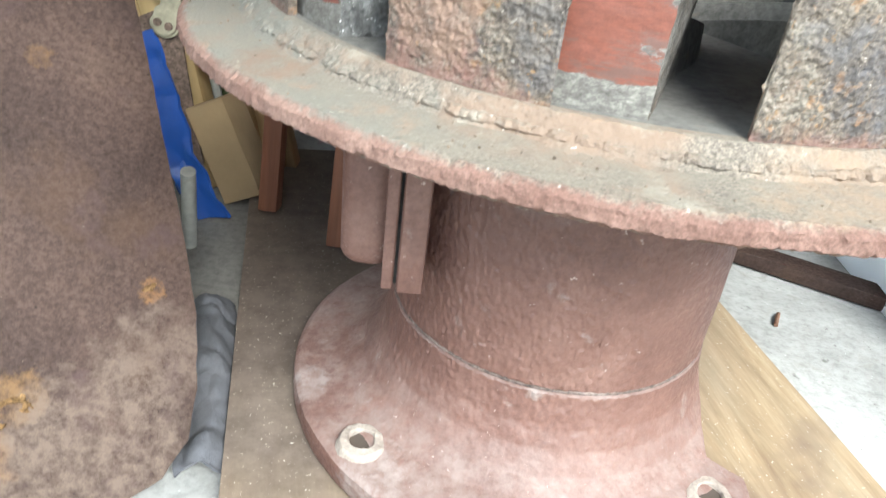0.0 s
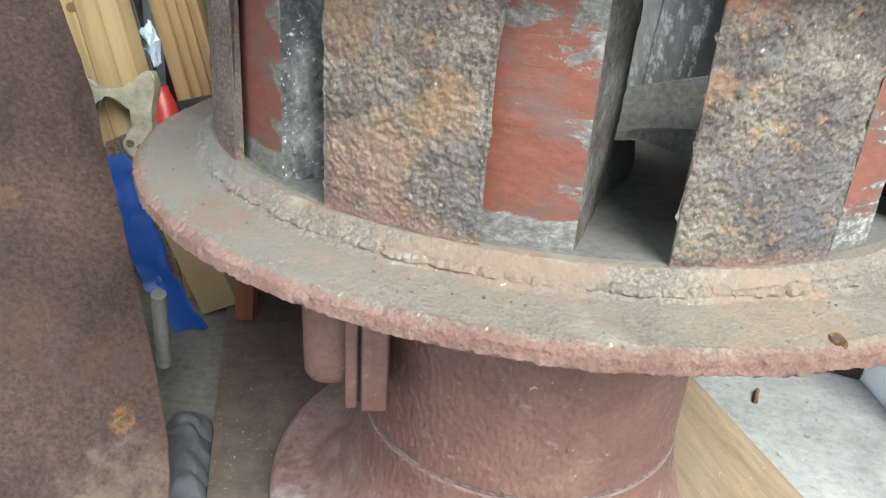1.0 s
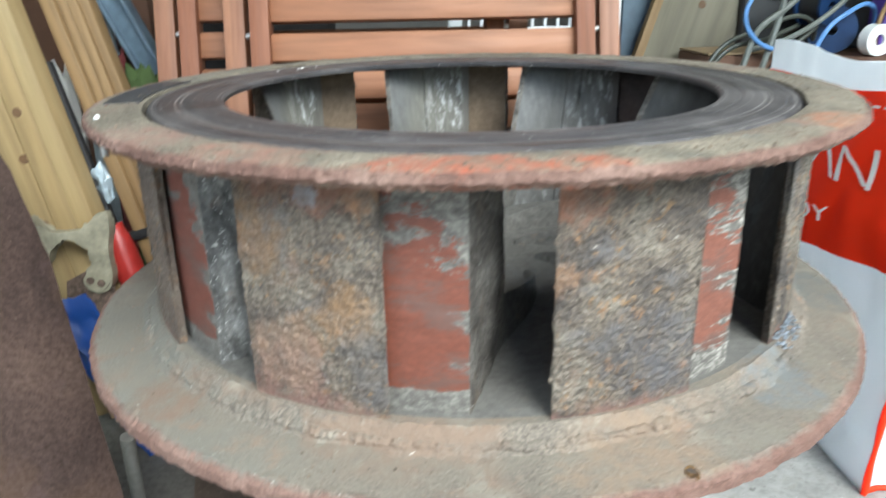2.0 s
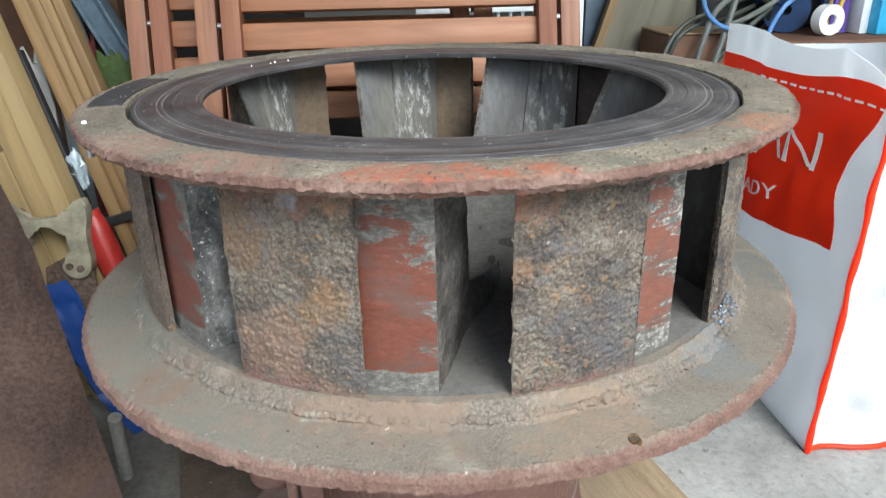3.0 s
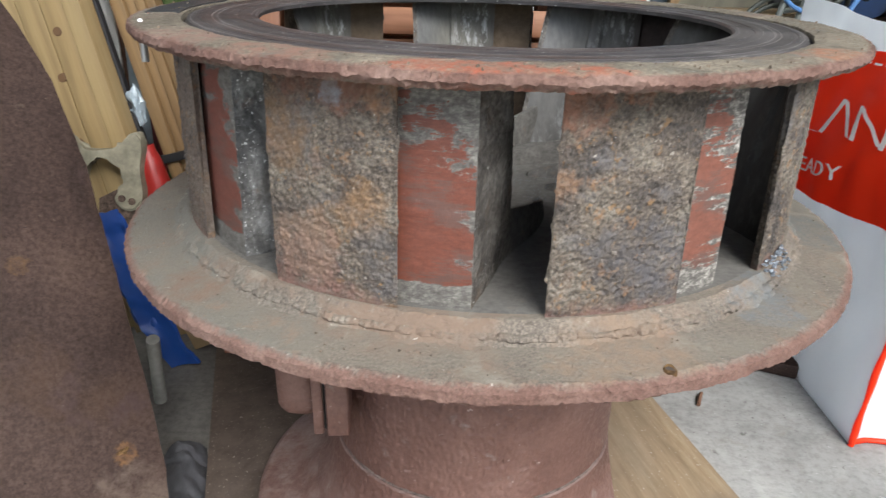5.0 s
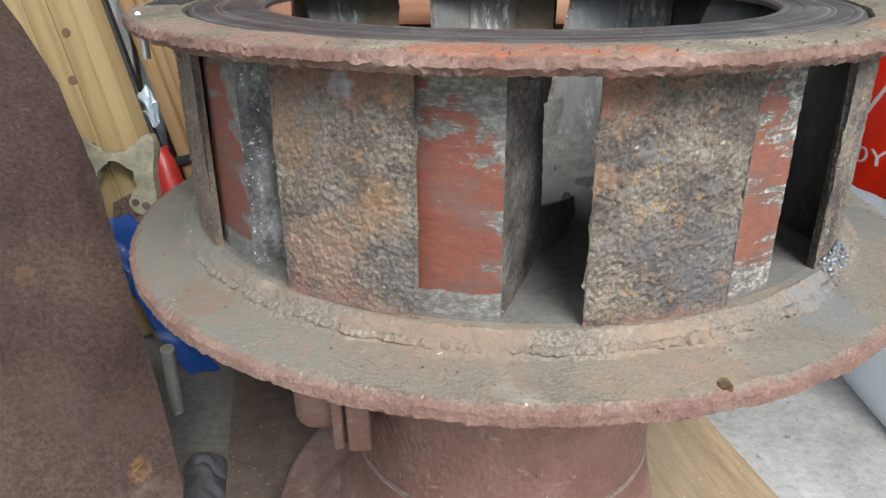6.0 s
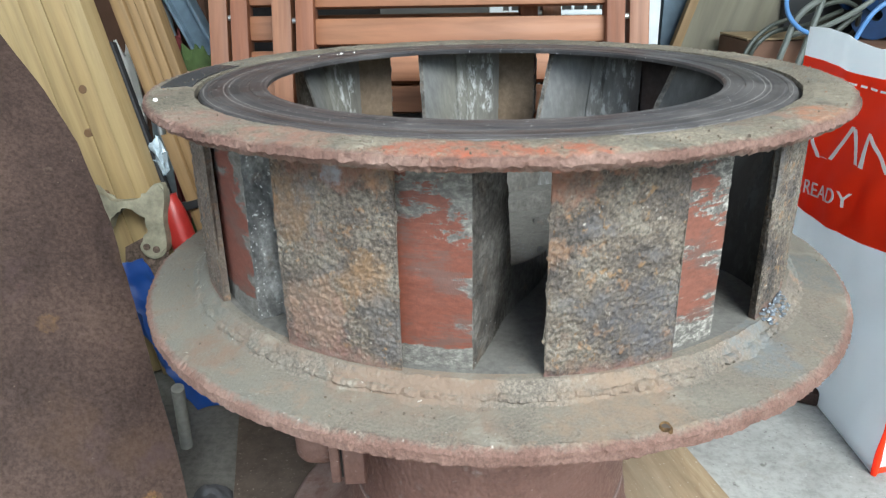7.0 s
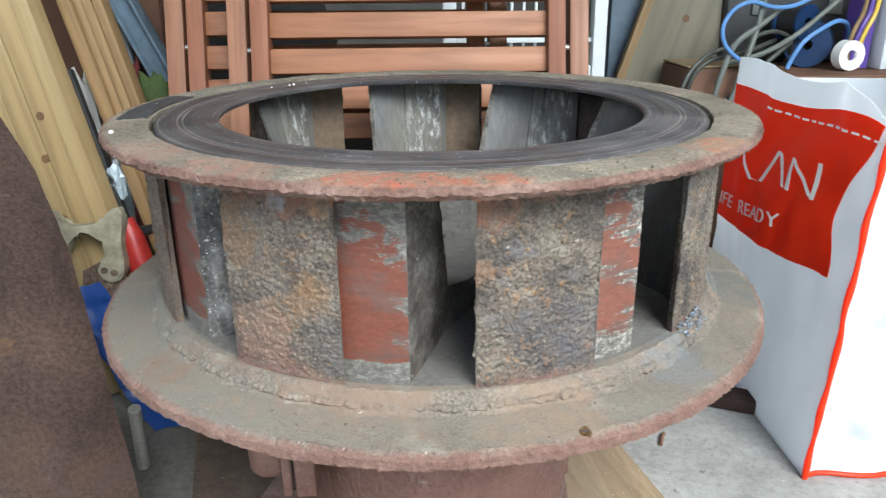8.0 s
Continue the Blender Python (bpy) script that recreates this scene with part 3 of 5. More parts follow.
def woven(name, color, share):
    """Thin woven plastic that lets some light through."""
    m = plain(name, color, 0.38, 0, 0.05, 12, 22, 0.3)
    nt = m.node_tree
    tr = nt.nodes.new("ShaderNodeBsdfTranslucent")
    tr.inputs["Color"].default_value = (*color, 1)
    mx = nt.nodes.new("ShaderNodeMixShader")
    mx.inputs[0].default_value = share
    nt.links.new(nt.nodes["Principled BSDF"].outputs[0], mx.inputs[1])
    nt.links.new(tr.outputs[0], mx.inputs[2])
    nt.links.new(mx.outputs[0], nt.nodes["Material Output"].inputs["Surface"])
    return m


M_BAG = woven("white_woven_bag", (0.94, 0.96, 0.98), 0.6)
M_BAGRED = woven("orange_red_print", (0.98, 0.088, 0.026), 0.6)


def web():
    m, nt, b = mat("cobweb_threads")
    b.inputs["Base Color"].default_value = (0.7, 0.7, 0.68, 1)
    b.inputs["Roughness"].default_value = 0.9
    v = coords(nt)
    nt.links.new(ramp(nt, noise_tex(nt, v, 90, 5, 0.7), [(0.4, grey(0.0)), (0.8, grey(0.22))]), b.inputs["Alpha"])
    return m


M_WEB = web()
M_LETTER = plain("white_print", (0.85, 0.83, 0.80), 0.45, 0, 0.05)


# ---- mesh helpers ----
def finish(bm, name, mats, smooth=True, angle=35):
    me = bpy.data.meshes.new(name)
    bmesh.ops.recalc_face_normals(bm, faces=bm.faces)
    bm.to_mesh(me)
    bm.free()
    for m in mats if isinstance(mats, (list, tuple)) else [mats]:
        me.materials.append(m)
    if smooth:
        me.polygons.foreach_set("use_smooth", [True] * len(me.polygons))
        me.set_sharp_from_angle(angle=radians(angle))
    return me


def part(name, bm, material, parent=None, label="", at=None, smooth=True, angle=35):
    ob = new(name, finish(bm, name, material, smooth, angle))
    if at is not None:
        ob.matrix_basis = at
    if parent:
        ob.parent = parent
    if label:
        tagged(ob, label)
    return ob


def thing(name, label, category, group="", kind="", at=None):
    ob = new(name)
    ob.empty_display_size = 0.05
    if at is not None:
        ob.matrix_basis = at
    return tagged(ob, label, category, group, kind)


def box(sx, sy, sz, bevel=0.002, center=(0, 0, 0), m=None, seg=2):
    bm = bmesh.new()
    bmesh.ops.create_cube(bm, size=1, matrix=Matrix.Translation(center) @ Matrix.Diagonal((sx, sy, sz, 1)))
    if bevel:
        bmesh.ops.bevel(bm, geom=bm.edges[:], offset=bevel, segments=seg, affect="EDGES", profile=0.6)
    if m is not None:
        bmesh.ops.transform(bm, matrix=m, verts=bm.verts)
    return bm


def rough_up(bm, amp, freq, seed=0.0, only=None, z_amp=1.0):
    for v in bm.verts:
        k = amp if only is None else amp * only(v.co)
        if k:
            d = noise.noise_vector(v.co * freq + Vector((seed, seed * 1.7, seed * 0.3)))
            d += 0.5 * noise.noise_vector(v.co * freq * 2.3 + Vector((seed, 0, 9.1)))
            v.co += Vector((d.x, d.y, d.z * z_amp)) * k
    return bm


def lathe(profile, seg=180, a0=0.0, a1=360.0, closed=True):
    """Turn (r, z) points about the z axis; a closed profile gives a solid ring."""
    bm = bmesh.new()
    full = abs(a1 - a0) >= 359.9
    n = seg if full else seg + 1
    rings = []
    for i in range(n):
        a = radians(a0 + (a1 - a0) * i / seg)
        rings.append([bm.verts.new((r * math.cos(a), r * math.sin(a), z)) for r, z in profile])
    k = len(profile)
    for i in range(seg):
        p, q = rings[i], rings[(i + 1) % n]
        for j in range(k if closed else k - 1):
            bm.faces.new((p[j], q[j], q[(j + 1) % k], p[(j + 1) % k]))
    if not full and closed:
        bm.faces.new(rings[0])
        bm.faces.new(rings[-1][::-1])
    return bm


def subdivide_profile(pts, step, closed=True):
    out = []
    k = len(pts)
    for j in range(k if closed else k - 1):
        (r0, z0), (r1, z1) = pts[j], pts[(j + 1) % k]
        n = max(1, round(math.hypot(r1 - r0, z1 - z0) / step))
        out += [(r0 + (r1 - r0) * i / n, z0 + (z1 - z0) * i / n) for i in range(n)]
    if not closed:
        out.append(pts[-1])
    return out


def tube(points, r, seg=8, rounds=0, closed=False):
    """A round bar or cable along points, smoothed by Catmull-Rom."""
    P = [Vector(p) for p in points]
    if rounds:
        Q = []
        n = len(P)
        for i in range(n if closed else n - 1):
            a, b, c, d = (P[(i - 1) % n] if closed or i else P[0]), P[i], P[(i + 1) % n], (P[(i + 2) % n] if closed or i + 2 < n else P[-1])
            for j in range(rounds):
                t = j / rounds
                Q.append(0.5 * (2 * b + (c - a) * t + (2 * a - 5 * b + 4 * c - d) * t * t + (3 * b - a - 3 * c + d) * t ** 3))
        if not closed:
            Q.append(P[-1])
        P = Q
    bm = bmesh.new()
    n = len(P)
    rings = []
    up = Vector((0.13, 0.2, 1)).normalized()
    for i in range(n):
        t = (P[(i + 1) % n] - P[i - 1]) if closed else (P[min(i + 1, n - 1)] - P[max(i - 1, 0)])
        t.normalize()
        u = t.cross(up)
        if u.length < 0.05:
            u = t.cross(Vector((1, 0, 0)))
        u.normalize()
        w = t.cross(u)
        rr = r(i / (n - 1)) if callable(r) else r
        rings.append([bm.verts.new(P[i] + rr * (u * math.cos(2 * math.pi * k / seg) + w * math.sin(2 * math.pi * k / seg))) for k in range(seg)])
    for i in range(n if closed else n - 1):
        p, q = rings[i], rings[(i + 1) % n]
        for k in range(seg):
            bm.faces.new((p[k], p[(k + 1) % seg], q[(k + 1) % seg], q[k]))
    if not closed:
        bm.faces.new(rings[0][::-1])
        bm.faces.new(rings[-1])
    return bm


def prism(poly, depth, bevel=0.0, seg=2):
    """A polygon in x, z given a depth along y."""
    bm = bmesh.new()
    a = [bm.verts.new((x, 0, z)) for x, z in poly]
    b = [bm.verts.new((x, depth, z)) for x, z in poly]
    n = len(poly)
    bm.faces.new(a)
    bm.faces.new(b[::-1])
    for i in range(n):
        bm.faces.new((a[i], b[i], b[(i + 1) % n], a[(i + 1) % n]))
    if bevel:
        bmesh.ops.bevel(bm, geom=bm.edges[:], offset=bevel, segments=seg, affect="EDGES")
    return bm


def sheet_grid(nu, nv, fn):
    """A surface fn(u, v), u and v from 0 to 1."""
    bm = bmesh.new()
    g = [[bm.verts.new(fn(i / nu, j / nv)) for j in range(nv + 1)] for i in range(nu + 1)]
    for i in range(nu):
        for j in range(nv):
            bm.faces.new((g[i][j], g[i + 1][j], g[i + 1][j + 1], g[i][j + 1]))
    return bm


def solidify(bm, t):
    bmesh.ops.recalc_face_normals(bm, faces=bm.faces)
    bmesh.ops.solidify(bm, geom=bm.faces[:], thickness=t)
    return bm


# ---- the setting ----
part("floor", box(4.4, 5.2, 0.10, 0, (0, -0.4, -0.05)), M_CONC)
tagged(scene.objects["floor"], "worn pale grey concrete garage floor with stains", "floor", kind="structure")
part("ground", box(60, 40, 0.06, 0, (0, -23.0, -0.04)), M_CONC)
tagged(scene.objects["ground"], "grey concrete yard outside the garage", "ground", kind="structure")
for nm, s, c in (("wall_north", (4.4, 0.15, 2.5), (0, 1.775, 1.25)), ("wall_east", (0.15, 3.4, 2.5), (2.075, 0.0, 1.25))):
    tagged(part(nm, box(*s, 0, c), M_WALL), "rough grey rendered garage wall", "wall", kind="structure")
# unseen side wall; its opening is only there for the added fill lamp
west = bmesh.new()
for sy, sz, cy, cz in ((1.2, 2.5, -1.90, 1.25), (0.9, 0.9, -0.85, 0.45), (0.9, 0.8, -0.85, 2.10), (2.1, 2.5, 0.65, 1.25)):
    q = bmesh.ops.create_cube(west, size=1.0)
    bmesh.ops.scale(west, vec=(0.15, sy, sz), verts=q["verts"])
    bmesh.ops.translate(west, vec=(-1.375, cy, cz), verts=q["verts"])
tagged(part("wall_west", west, M_WALLW), "unseen pale garage side wall with an opening for the fill lamp", "wall", kind="structure")
# unseen header, added to keep lamp light off the things at the back
tagged(part("wall_south", box(3.35, 0.12, 0.58, 0, (0.375, -0.95, 2.21)), M_WALL), "unseen grey header added to shade the back of the garage", "wall", kind="structure")
tagged(part("ceiling", box(4.4, 2.6, 0.12, 0, (0.1, 0.55, 2.56)), M_WALL), "grey garage ceiling", "ceiling", kind="structure")

# plywood sheet on the floor
BOARD = pose(0.0065 * 0.971, 0.0015, 0.0, 0, 0, 13.7)
ply = thing("plywood_board", "worn soiled plywood board lying on the concrete floor", "board", at=BOARD)
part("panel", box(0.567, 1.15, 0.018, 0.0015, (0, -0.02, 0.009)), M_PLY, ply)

M_SEGM = plain("ground_dark_patch", (0.035, 0.037, 0.042), 0.42, 0.1, 0.45, 40, 300, 0.2)

# ---- the rusted runner on its pedestal ----
ZB, ZT = 0.370, 0.5155      # bed of the vanes, top of the ring
STEP, TH1, TH2, TH3 = 40.0, -84.7, -65.0, -54.8

runner = thing("turbine_runner", "rusted steel turbine runner with wedge vanes on red-oxide cast pedestal", "turbine", at=pose(0, 0, 0))


def lower_disc():
    prof = subdivide_profile([(0.148, ZB - 0.012), (0.262, ZB - 0.0115), (0.296, ZB - 0.0150), (0.3005, ZB - 0.0185), (0.3010, ZB - 0.0250), (0.295, ZB - 0.0285), (0.255, ZB - 0.029), (0.148, ZB - 0.029)], 0.002)
    prof = [p for k, p in enumerate(prof) if p[0] > 0.284 or k % 3 == 0]
    bm = lathe(prof, 1000)
    rough_up(bm, 0.0010, 340, 3.0, lambda co: 1.2 if math.hypot(co.x, co.y) > 0.2925 else 0.0)
    rough_up(bm, 0.0008, 38, 6.0, lambda co: 1.0 if math.hypot(co.x, co.y) > 0.29 else 0.4)
    return bm


disc = part("lower_disc", lower_disc(), M_DISC, runner, "dusty rusted flange disc with a ragged edge")
# bolt hole near the edge
a = math.atan2(-0.279, 0.090)
HO = Matrix.Translation((0.293 * math.cos(a), 0.293 * math.sin(a), ZB - 0.0146))
part("hole", lathe([(0.0001, 0.0004), (0.0027, 0.0004), (0.0030, -0.0006), (0.0030, -0.003), (0.0001, -0.003)], 20), [M_HOLE], disc, "small drilled hole", HO)
part("hole_stain", rough_up(lathe([(0.0026, 0.0005), (0.0032, 0.0010), (0.0040, 0.0001), (0.0046, -0.002), (0.0026, -0.002)], 20), 0.0009, 240, 3), M_SCAB, disc, "", HO)


def bed():
    prof = subdivide_profile([(0.0005, ZB - 0.003), (0.08, ZB - 0.002), (0.150, ZB), (0.2480, ZB), (0.2520, ZB + 0.0001), (0.2550, ZB - 0.0030), (0.2590, ZB - 0.0078), (0.2630, ZB - 0.0112), (0.2690, ZB - 0.0136), (0.0005, ZB - 0.014)], 0.0015)
    prof = [p for k, p in enumerate(prof) if p[0] > 0.243 or k % 9 == 0]
    bm = lathe(prof, 1100)
    for f in bm.faces:
        q = f.calc_center_median()
        f.material_index = 1 if math.hypot(q.x, q.y) > 0.2455 else 0
    rough_up(bm, 0.0008, 170, 5.0, lambda co: 1.0 if math.hypot(co.x, co.y) > 0.2495 else 0.12)
    rough_up(bm, 0.0005, 430, 2.0, lambda co: 1.0 if math.hypot(co.x, co.y) > 0.2500 else 0.0)
    return rough_up(bm, 0.0016, 45, 8.0, lambda co: 1.0 if math.hypot(co.x, co.y) > 0.2515 else 0.0, 0.5)


part("vane_bed", bed(), [M_BED, M_DISC], runner, "dust-covered grey hub plate under the vanes")


def bead(r, z, size, seed, a0=0, a1=360, n=420, chunk=0.0):
    """An uneven weld bead round a circle."""
    bm = bmesh.new()
    rings, k = [], 10
    full = abs(a1 - a0) > 359
    m = n if full else n + 1
    for i in range(m):
        a = radians(a0 + (a1 - a0) * i / n)
        c = Vector((math.cos(a), math.sin(a), 0))
        s = size * (0.85 + 0.35 * noise.noise(Vector((a * 9, seed, 0))) + 0.25 * noise.noise(Vector((a * 47, seed, 4))))
        if chunk:
            # short runs laid end to end: each swells, then breaks at a crack
            f = (a / chunk + 0.8 * noise.noise(Vector((a * 6, seed, 2)))) % 1.0
            s *= 0.66 + 0.40 * min(1.0, f * 8, (1 - f) * 16)
        off = 0.0025 * noise.noise(Vector((a * 14, seed, 7)))
        rings.append([bm.verts.new(c * (r + off + s * math.cos(2 * math.pi * j / k)) + Vector((0, 0, z + 0.75 * s * math.sin(2 * math.pi * j / k)))) for j in range(k)])
    for i in range(n):
        p, q = rings[i], rings[(i + 1) % m]
        for j in range(k):
            bm.faces.new((p[j], q[j], q[(j + 1) % k], p[(j + 1) % k]))
    return rough_up(bm, 0.0006, 260, seed)


part("weld_bead", rough_up(bead(0.2578, ZB - 0.0090, 0.0042, 2.0, 0, 360, 1700, 0.046), 0.0008, 420, 7.0), M_DISC, runner, "uneven rusted weld bead")


def crumbs(count, r0, r1, z_at, seed, size):
    """Loose crumbs of rust strewn on a ring, as one mesh."""
    rnd = random.Random(seed)
    bm = bmesh.new()
    for _ in range(count):
        a, r, s = rnd.uniform(0, 2 * math.pi), rnd.uniform(r0, r1), size * rnd.uniform(0.4, 1.0) ** 1.5
        c = Vector((r * math.cos(a), r * math.sin(a), z_at(r)))
        base = [bm.verts.new(c + Vector((s * rnd.uniform(0.7, 1.4) * math.cos(b), s * rnd.uniform(0.7, 1.4) * math.sin(b), -0.0008))) for b in (0.2, 1.5, 2.7, 4.0, 5.2)]
        tops = [bm.verts.new(v.co.lerp(c, 0.45) + Vector((0, 0, 0.0008 + s * rnd.uniform(0.4, 0.9)))) for v in base]
        for k in range(5):
            bm.faces.new((base[k], base[(k + 1) % 5], tops[(k + 1) % 5], tops[k]))
        bm.faces.new(tops)
    return bm


tagged(part("rust_debris", crumbs(170, 0.266, 0.2955, lambda r: ZB - 0.0118 - 0.0035 * max(0.0, (r - 0.262) / 0.034), 4, 0.0013), M_WELD, disc), "loose crumbs of rust", kind="stuff")


def upper_rim():
    prof = subdivide_profile([(0.2415, ZT - 0.0005), (0.250, ZT + 0.0008), (0.272, ZT), (0.2775, ZT - 0.0015), (0.2785, ZT - 0.0055), (0.275, ZT - 0.0095), (0.260, ZT - 0.0105), (0.2415, ZT - 0.0105)], 0.0018)
    bm = lathe(prof, 1000)
    rough_up(bm, 0.0011, 330, 8.0, lambda co: 1.2 if math.hypot(co.x, co.y) > 0.2725 else 0.4)
    rough_up(bm, 0.0007, 45, 2.0)
    for v in bm.verts:
        a = math.degrees(math.atan2(v.co.y, v.co.x)) % 360
        if 163.5 < a < 192 and v.co.z > ZT - 0.004:
            v.co.z = min(v.co.z, ZT - 0.0006)
    return bm


rim = part("upper_rim", upper_rim(), M_TOPRIM, runner, "rusted outer rim of the top ring with flaking red patches")
part("top_ring", rough_up(lathe([(0.1866, ZT - 0.002), (0.1885, ZT - 0.0004), (0.2000, ZT - 0.0004), (0.2004, ZT - 0.0007), (0.2018, ZT - 0.0007), (0.2022, ZT - 0.0003), (0.2130, ZT - 0.0003), (0.2135, ZT - 0.0006), (0.2210, ZT - 0.0006), (0.2214, ZT - 0.0004), (0.2290, ZT - 0.0005), (0.2294, ZT - 0.0009), (0.2312, ZT - 0.0009), (0.2316, ZT - 0.0006), (0.2375, ZT - 0.0010), (0.2392, ZT - 0.004), (0.2392, ZT - 0.0045), (0.2370, ZT - 0.0052), (0.1872, ZT - 0.0052)], 360), 0.00025, 60, 1.0), M_MACH, runner, "dark machined steel ring with turned grooves")
part("machined_segment", lathe([(0.2445, ZT - 0.004), (0.2445, ZT + 0.0006), (0.2690, ZT + 0.0004), (0.2690, ZT - 0.004)], 26, 164.0, 191.5), M_SEGM, rim, "bare dark ground patch on the rim")
# little stud under the rim
tagged(part("rust_debris", crumbs(220, 0.246, 0.274, lambda r: ZT + 0.0003, 9, 0.0011), M_WELD, rim), "loose crumbs of rust", kind="stuff")
part("stud", tube([(-0.262, -0.068, ZT - 0.034), (-0.262, -0.068, ZT - 0.004)], 0.0030, 10), M_BOLT, rim, "zinc-plated stud")
part("stud_nut", lathe([(0.0001, 0), (0.0062, 0), (0.0062, 0.005), (0.0001, 0.005)], 6), M_BOLT, rim, "", pose(-0.262, -0.068, ZT - 0.0165))
part("paint_fleck", lathe([(0.0001, 0.0010), (0.0014, 0.0006), (0.0019, -0.001), (0.0001, -0.001)], 7), M_PAPER, rim, "fleck of white paint", pose(-0.246, -0.109, ZT + 0.0005))
for fx, fy, fs in ((-0.151, 0.155, 0.9), (-0.154, 0.146, 0.5), (-0.139, 0.166, 0.45), (-0.171, 0.133, 0.4)):
    part("paint_fleck", lathe([(0.0001, 0.0008), (0.0012 * fs, 0.0005), (0.0018 * fs, -0.001), (0.0001, -0.001)], 7), M_PAPER, runner, "", pose(fx, fy, ZT))


def pol(r, deg, z):
    return Vector((r * math.cos(radians(deg)), r * math.sin(radians(deg)), z))


Z0, Z1 = ZB - 0.001, ZT - 0.0045


def vane_plate(seed):
    """Rough outer plate, bent to the circle, with ragged upright edges."""
    nu, nv = 110, 180
    def outer(u, v):
        z = Z0 + (Z1 - Z0) * v
        e0 = 0.6 * noise.noise(Vector((seed, z * 90, 0))) + 0.5 * noise.noise(Vector((seed, z * 260, 3)))
        e1 = 0.5 * noise.noise(Vector((seed, z * 90, 11))) + 0.45 * noise.noise(Vector((seed, z * 260, 17)))
        a0, a1 = TH1 + e0, TH2 + e1
        p = pol(0.2495, a0 + (a1 - a0) * u, z)
        q = p * 1.0 + Vector((seed * 3.1, seed, 0))
        w = q + 0.0016 * noise.noise_vector(q * 120)
        b = 0.30 * noise.noise(w * 130) + 0.55 * noise.noise(w * 270) + 0.50 * noise.noise(w * 480) + 0.25 * noise.noise(q * 800) - 0.4 * max(0.0, noise.noise(w * 110)) + 0.45 * noise.noise(q * 40)
        b *= min(1.0, 0.3 + 6.5 * v) * min(1.0, 0.35 + 4.5 * (1 - v))
        return p + pol(1, a0 + (a1 - a0) * u, 0) * 0.0016 * b
    def inner(u, v):
        return pol(0.2440, TH1 + 0.4 + (TH2 - TH1 - 0.6) * u, Z0 + (Z1 - Z0) * v)
    bm = bmesh.new()
    O = [[bm.verts.new(outer(i / nu, j / nv)) for j in range(nv + 1)] for i in range(nu + 1)]
    I = [[bm.verts.new(inner(i / nu, j / nv)) for j in (0, nv)] for i in (0, nu // 2, nu)]
    for i in range(nu):
        for j in range(nv):
            bm.faces.new((O[i][j], O[i + 1][j], O[i + 1][j + 1], O[i][j + 1]))
    for i in range(2):
        f = bm.faces.new((I[i][0], I[i][1], I[i + 1][1], I[i + 1][0]))
        f.material_index = 1
    bm.faces.new([O[0][j] for j in range(nv + 1)] + [I[0][1], I[0][0]])
    bm.faces.new([O[nu][j] for j in range(nv, -1, -1)] + [I[2][0], I[2][1]])
    bm.faces.new([O[i][nv] for i in range(nu + 1)] + [I[2][1], I[1][1], I[0][1]])
    bm.faces.new([O[i][0] for i in range(nu, -1, -1)] + [I[0][0], I[1][0], I[2][0]])
    bmesh.ops.triangulate(bm, faces=[f for f in bm.faces if len(f.verts) > 4])
    return bm


def vane_block(seed):
    """Wedge: curved outer face, flank to an inclined inner tip, hollow back with a rib."""
    nz, nf = 90, 40
    def section(v):
        z = Z0 + (Z1 - Z0) * v
        rt = 0.150 + 0.066 * v
        tip = TH3 + 8.5 - 4.0 * v
        p = []
        for i in range(13):
            p.append(pol(0.2403 + 0.0016 * i / 12, TH1 + 10.0 + (TH3 - TH1 - 10.0) * i / 12, z))
        A, T = p[-1].copy(), pol(rt, tip, z)
        for i in range(1, nf + 1):
            t = i / nf
            p.append(A.lerp(T, t) + pol(1, TH3 + 3, 0) * 0.004 * math.sin(math.pi * t))
        T2 = pol(rt + 0.002, tip - 1.4, z)
        p.append(T2)
        S = p[0].copy()
        for i in range(1, 36):
            t = i / 36
            hollow = -0.010 * math.sin(math.pi * t) + (0.0035 if 16 <= i <= 20 else 0)
            p.append(T2.lerp(S, t) - pol(1, TH1 + 20, 0) * hollow)
        return p
    bm = bmesh.new()
    S = [[bm.verts.new(c) for c in section(j / nz)] for j in range(nz + 1)]
    k = len(S[0])
    for j in range(nz):
        for i in range(k):
            f = bm.faces.new((S[j][i], S[j][(i + 1) % k], S[j + 1][(i + 1) % k], S[j + 1][i]))
            f.material_index = 1 if i < 12 else 2 if i < 13 + nf else 0
    bm.faces.new(S[0][::-1])
    bm.faces.new(S[-1])
    return rough_up(bm, 0.0005, 190, seed)


def vane_toe():
    """Low curved fin that carries the blade's foot on towards the axis."""
    bm = bmesh.new()
    rings = []
    for i in range(15):
        t = i / 14
        r, a = 0.174 - 0.118 * t, TH3 + 3.5 + 14.0 * t + 36.0 * t * t
        h, w = 0.036 * (1 - t) ** 0.8 + 0.0015, 0.0045 - 0.0028 * t
        side = pol(1, a + 90 - 25 * t, 0) * w
        c = pol(r, a, ZB - 0.003)
        rings.append([bm.verts.new(q) for q in (c - side * 1.5, c + side * 1.5, c + side * 0.6 + Vector((0, 0, h + 0.003)), c - side * 0.6 + Vector((0, 0, h + 0.003)))])
    for p, q in zip(rings, rings[1:]):
        for k in range(4):
            bm.faces.new((p[k], p[(k + 1) % 4], q[(k + 1) % 4], q[k]))
    bm.faces.new(rings[0][::-1])
    bm.faces.new(rings[-1])
    return rough_up(bm, 0.0005, 150, 3)


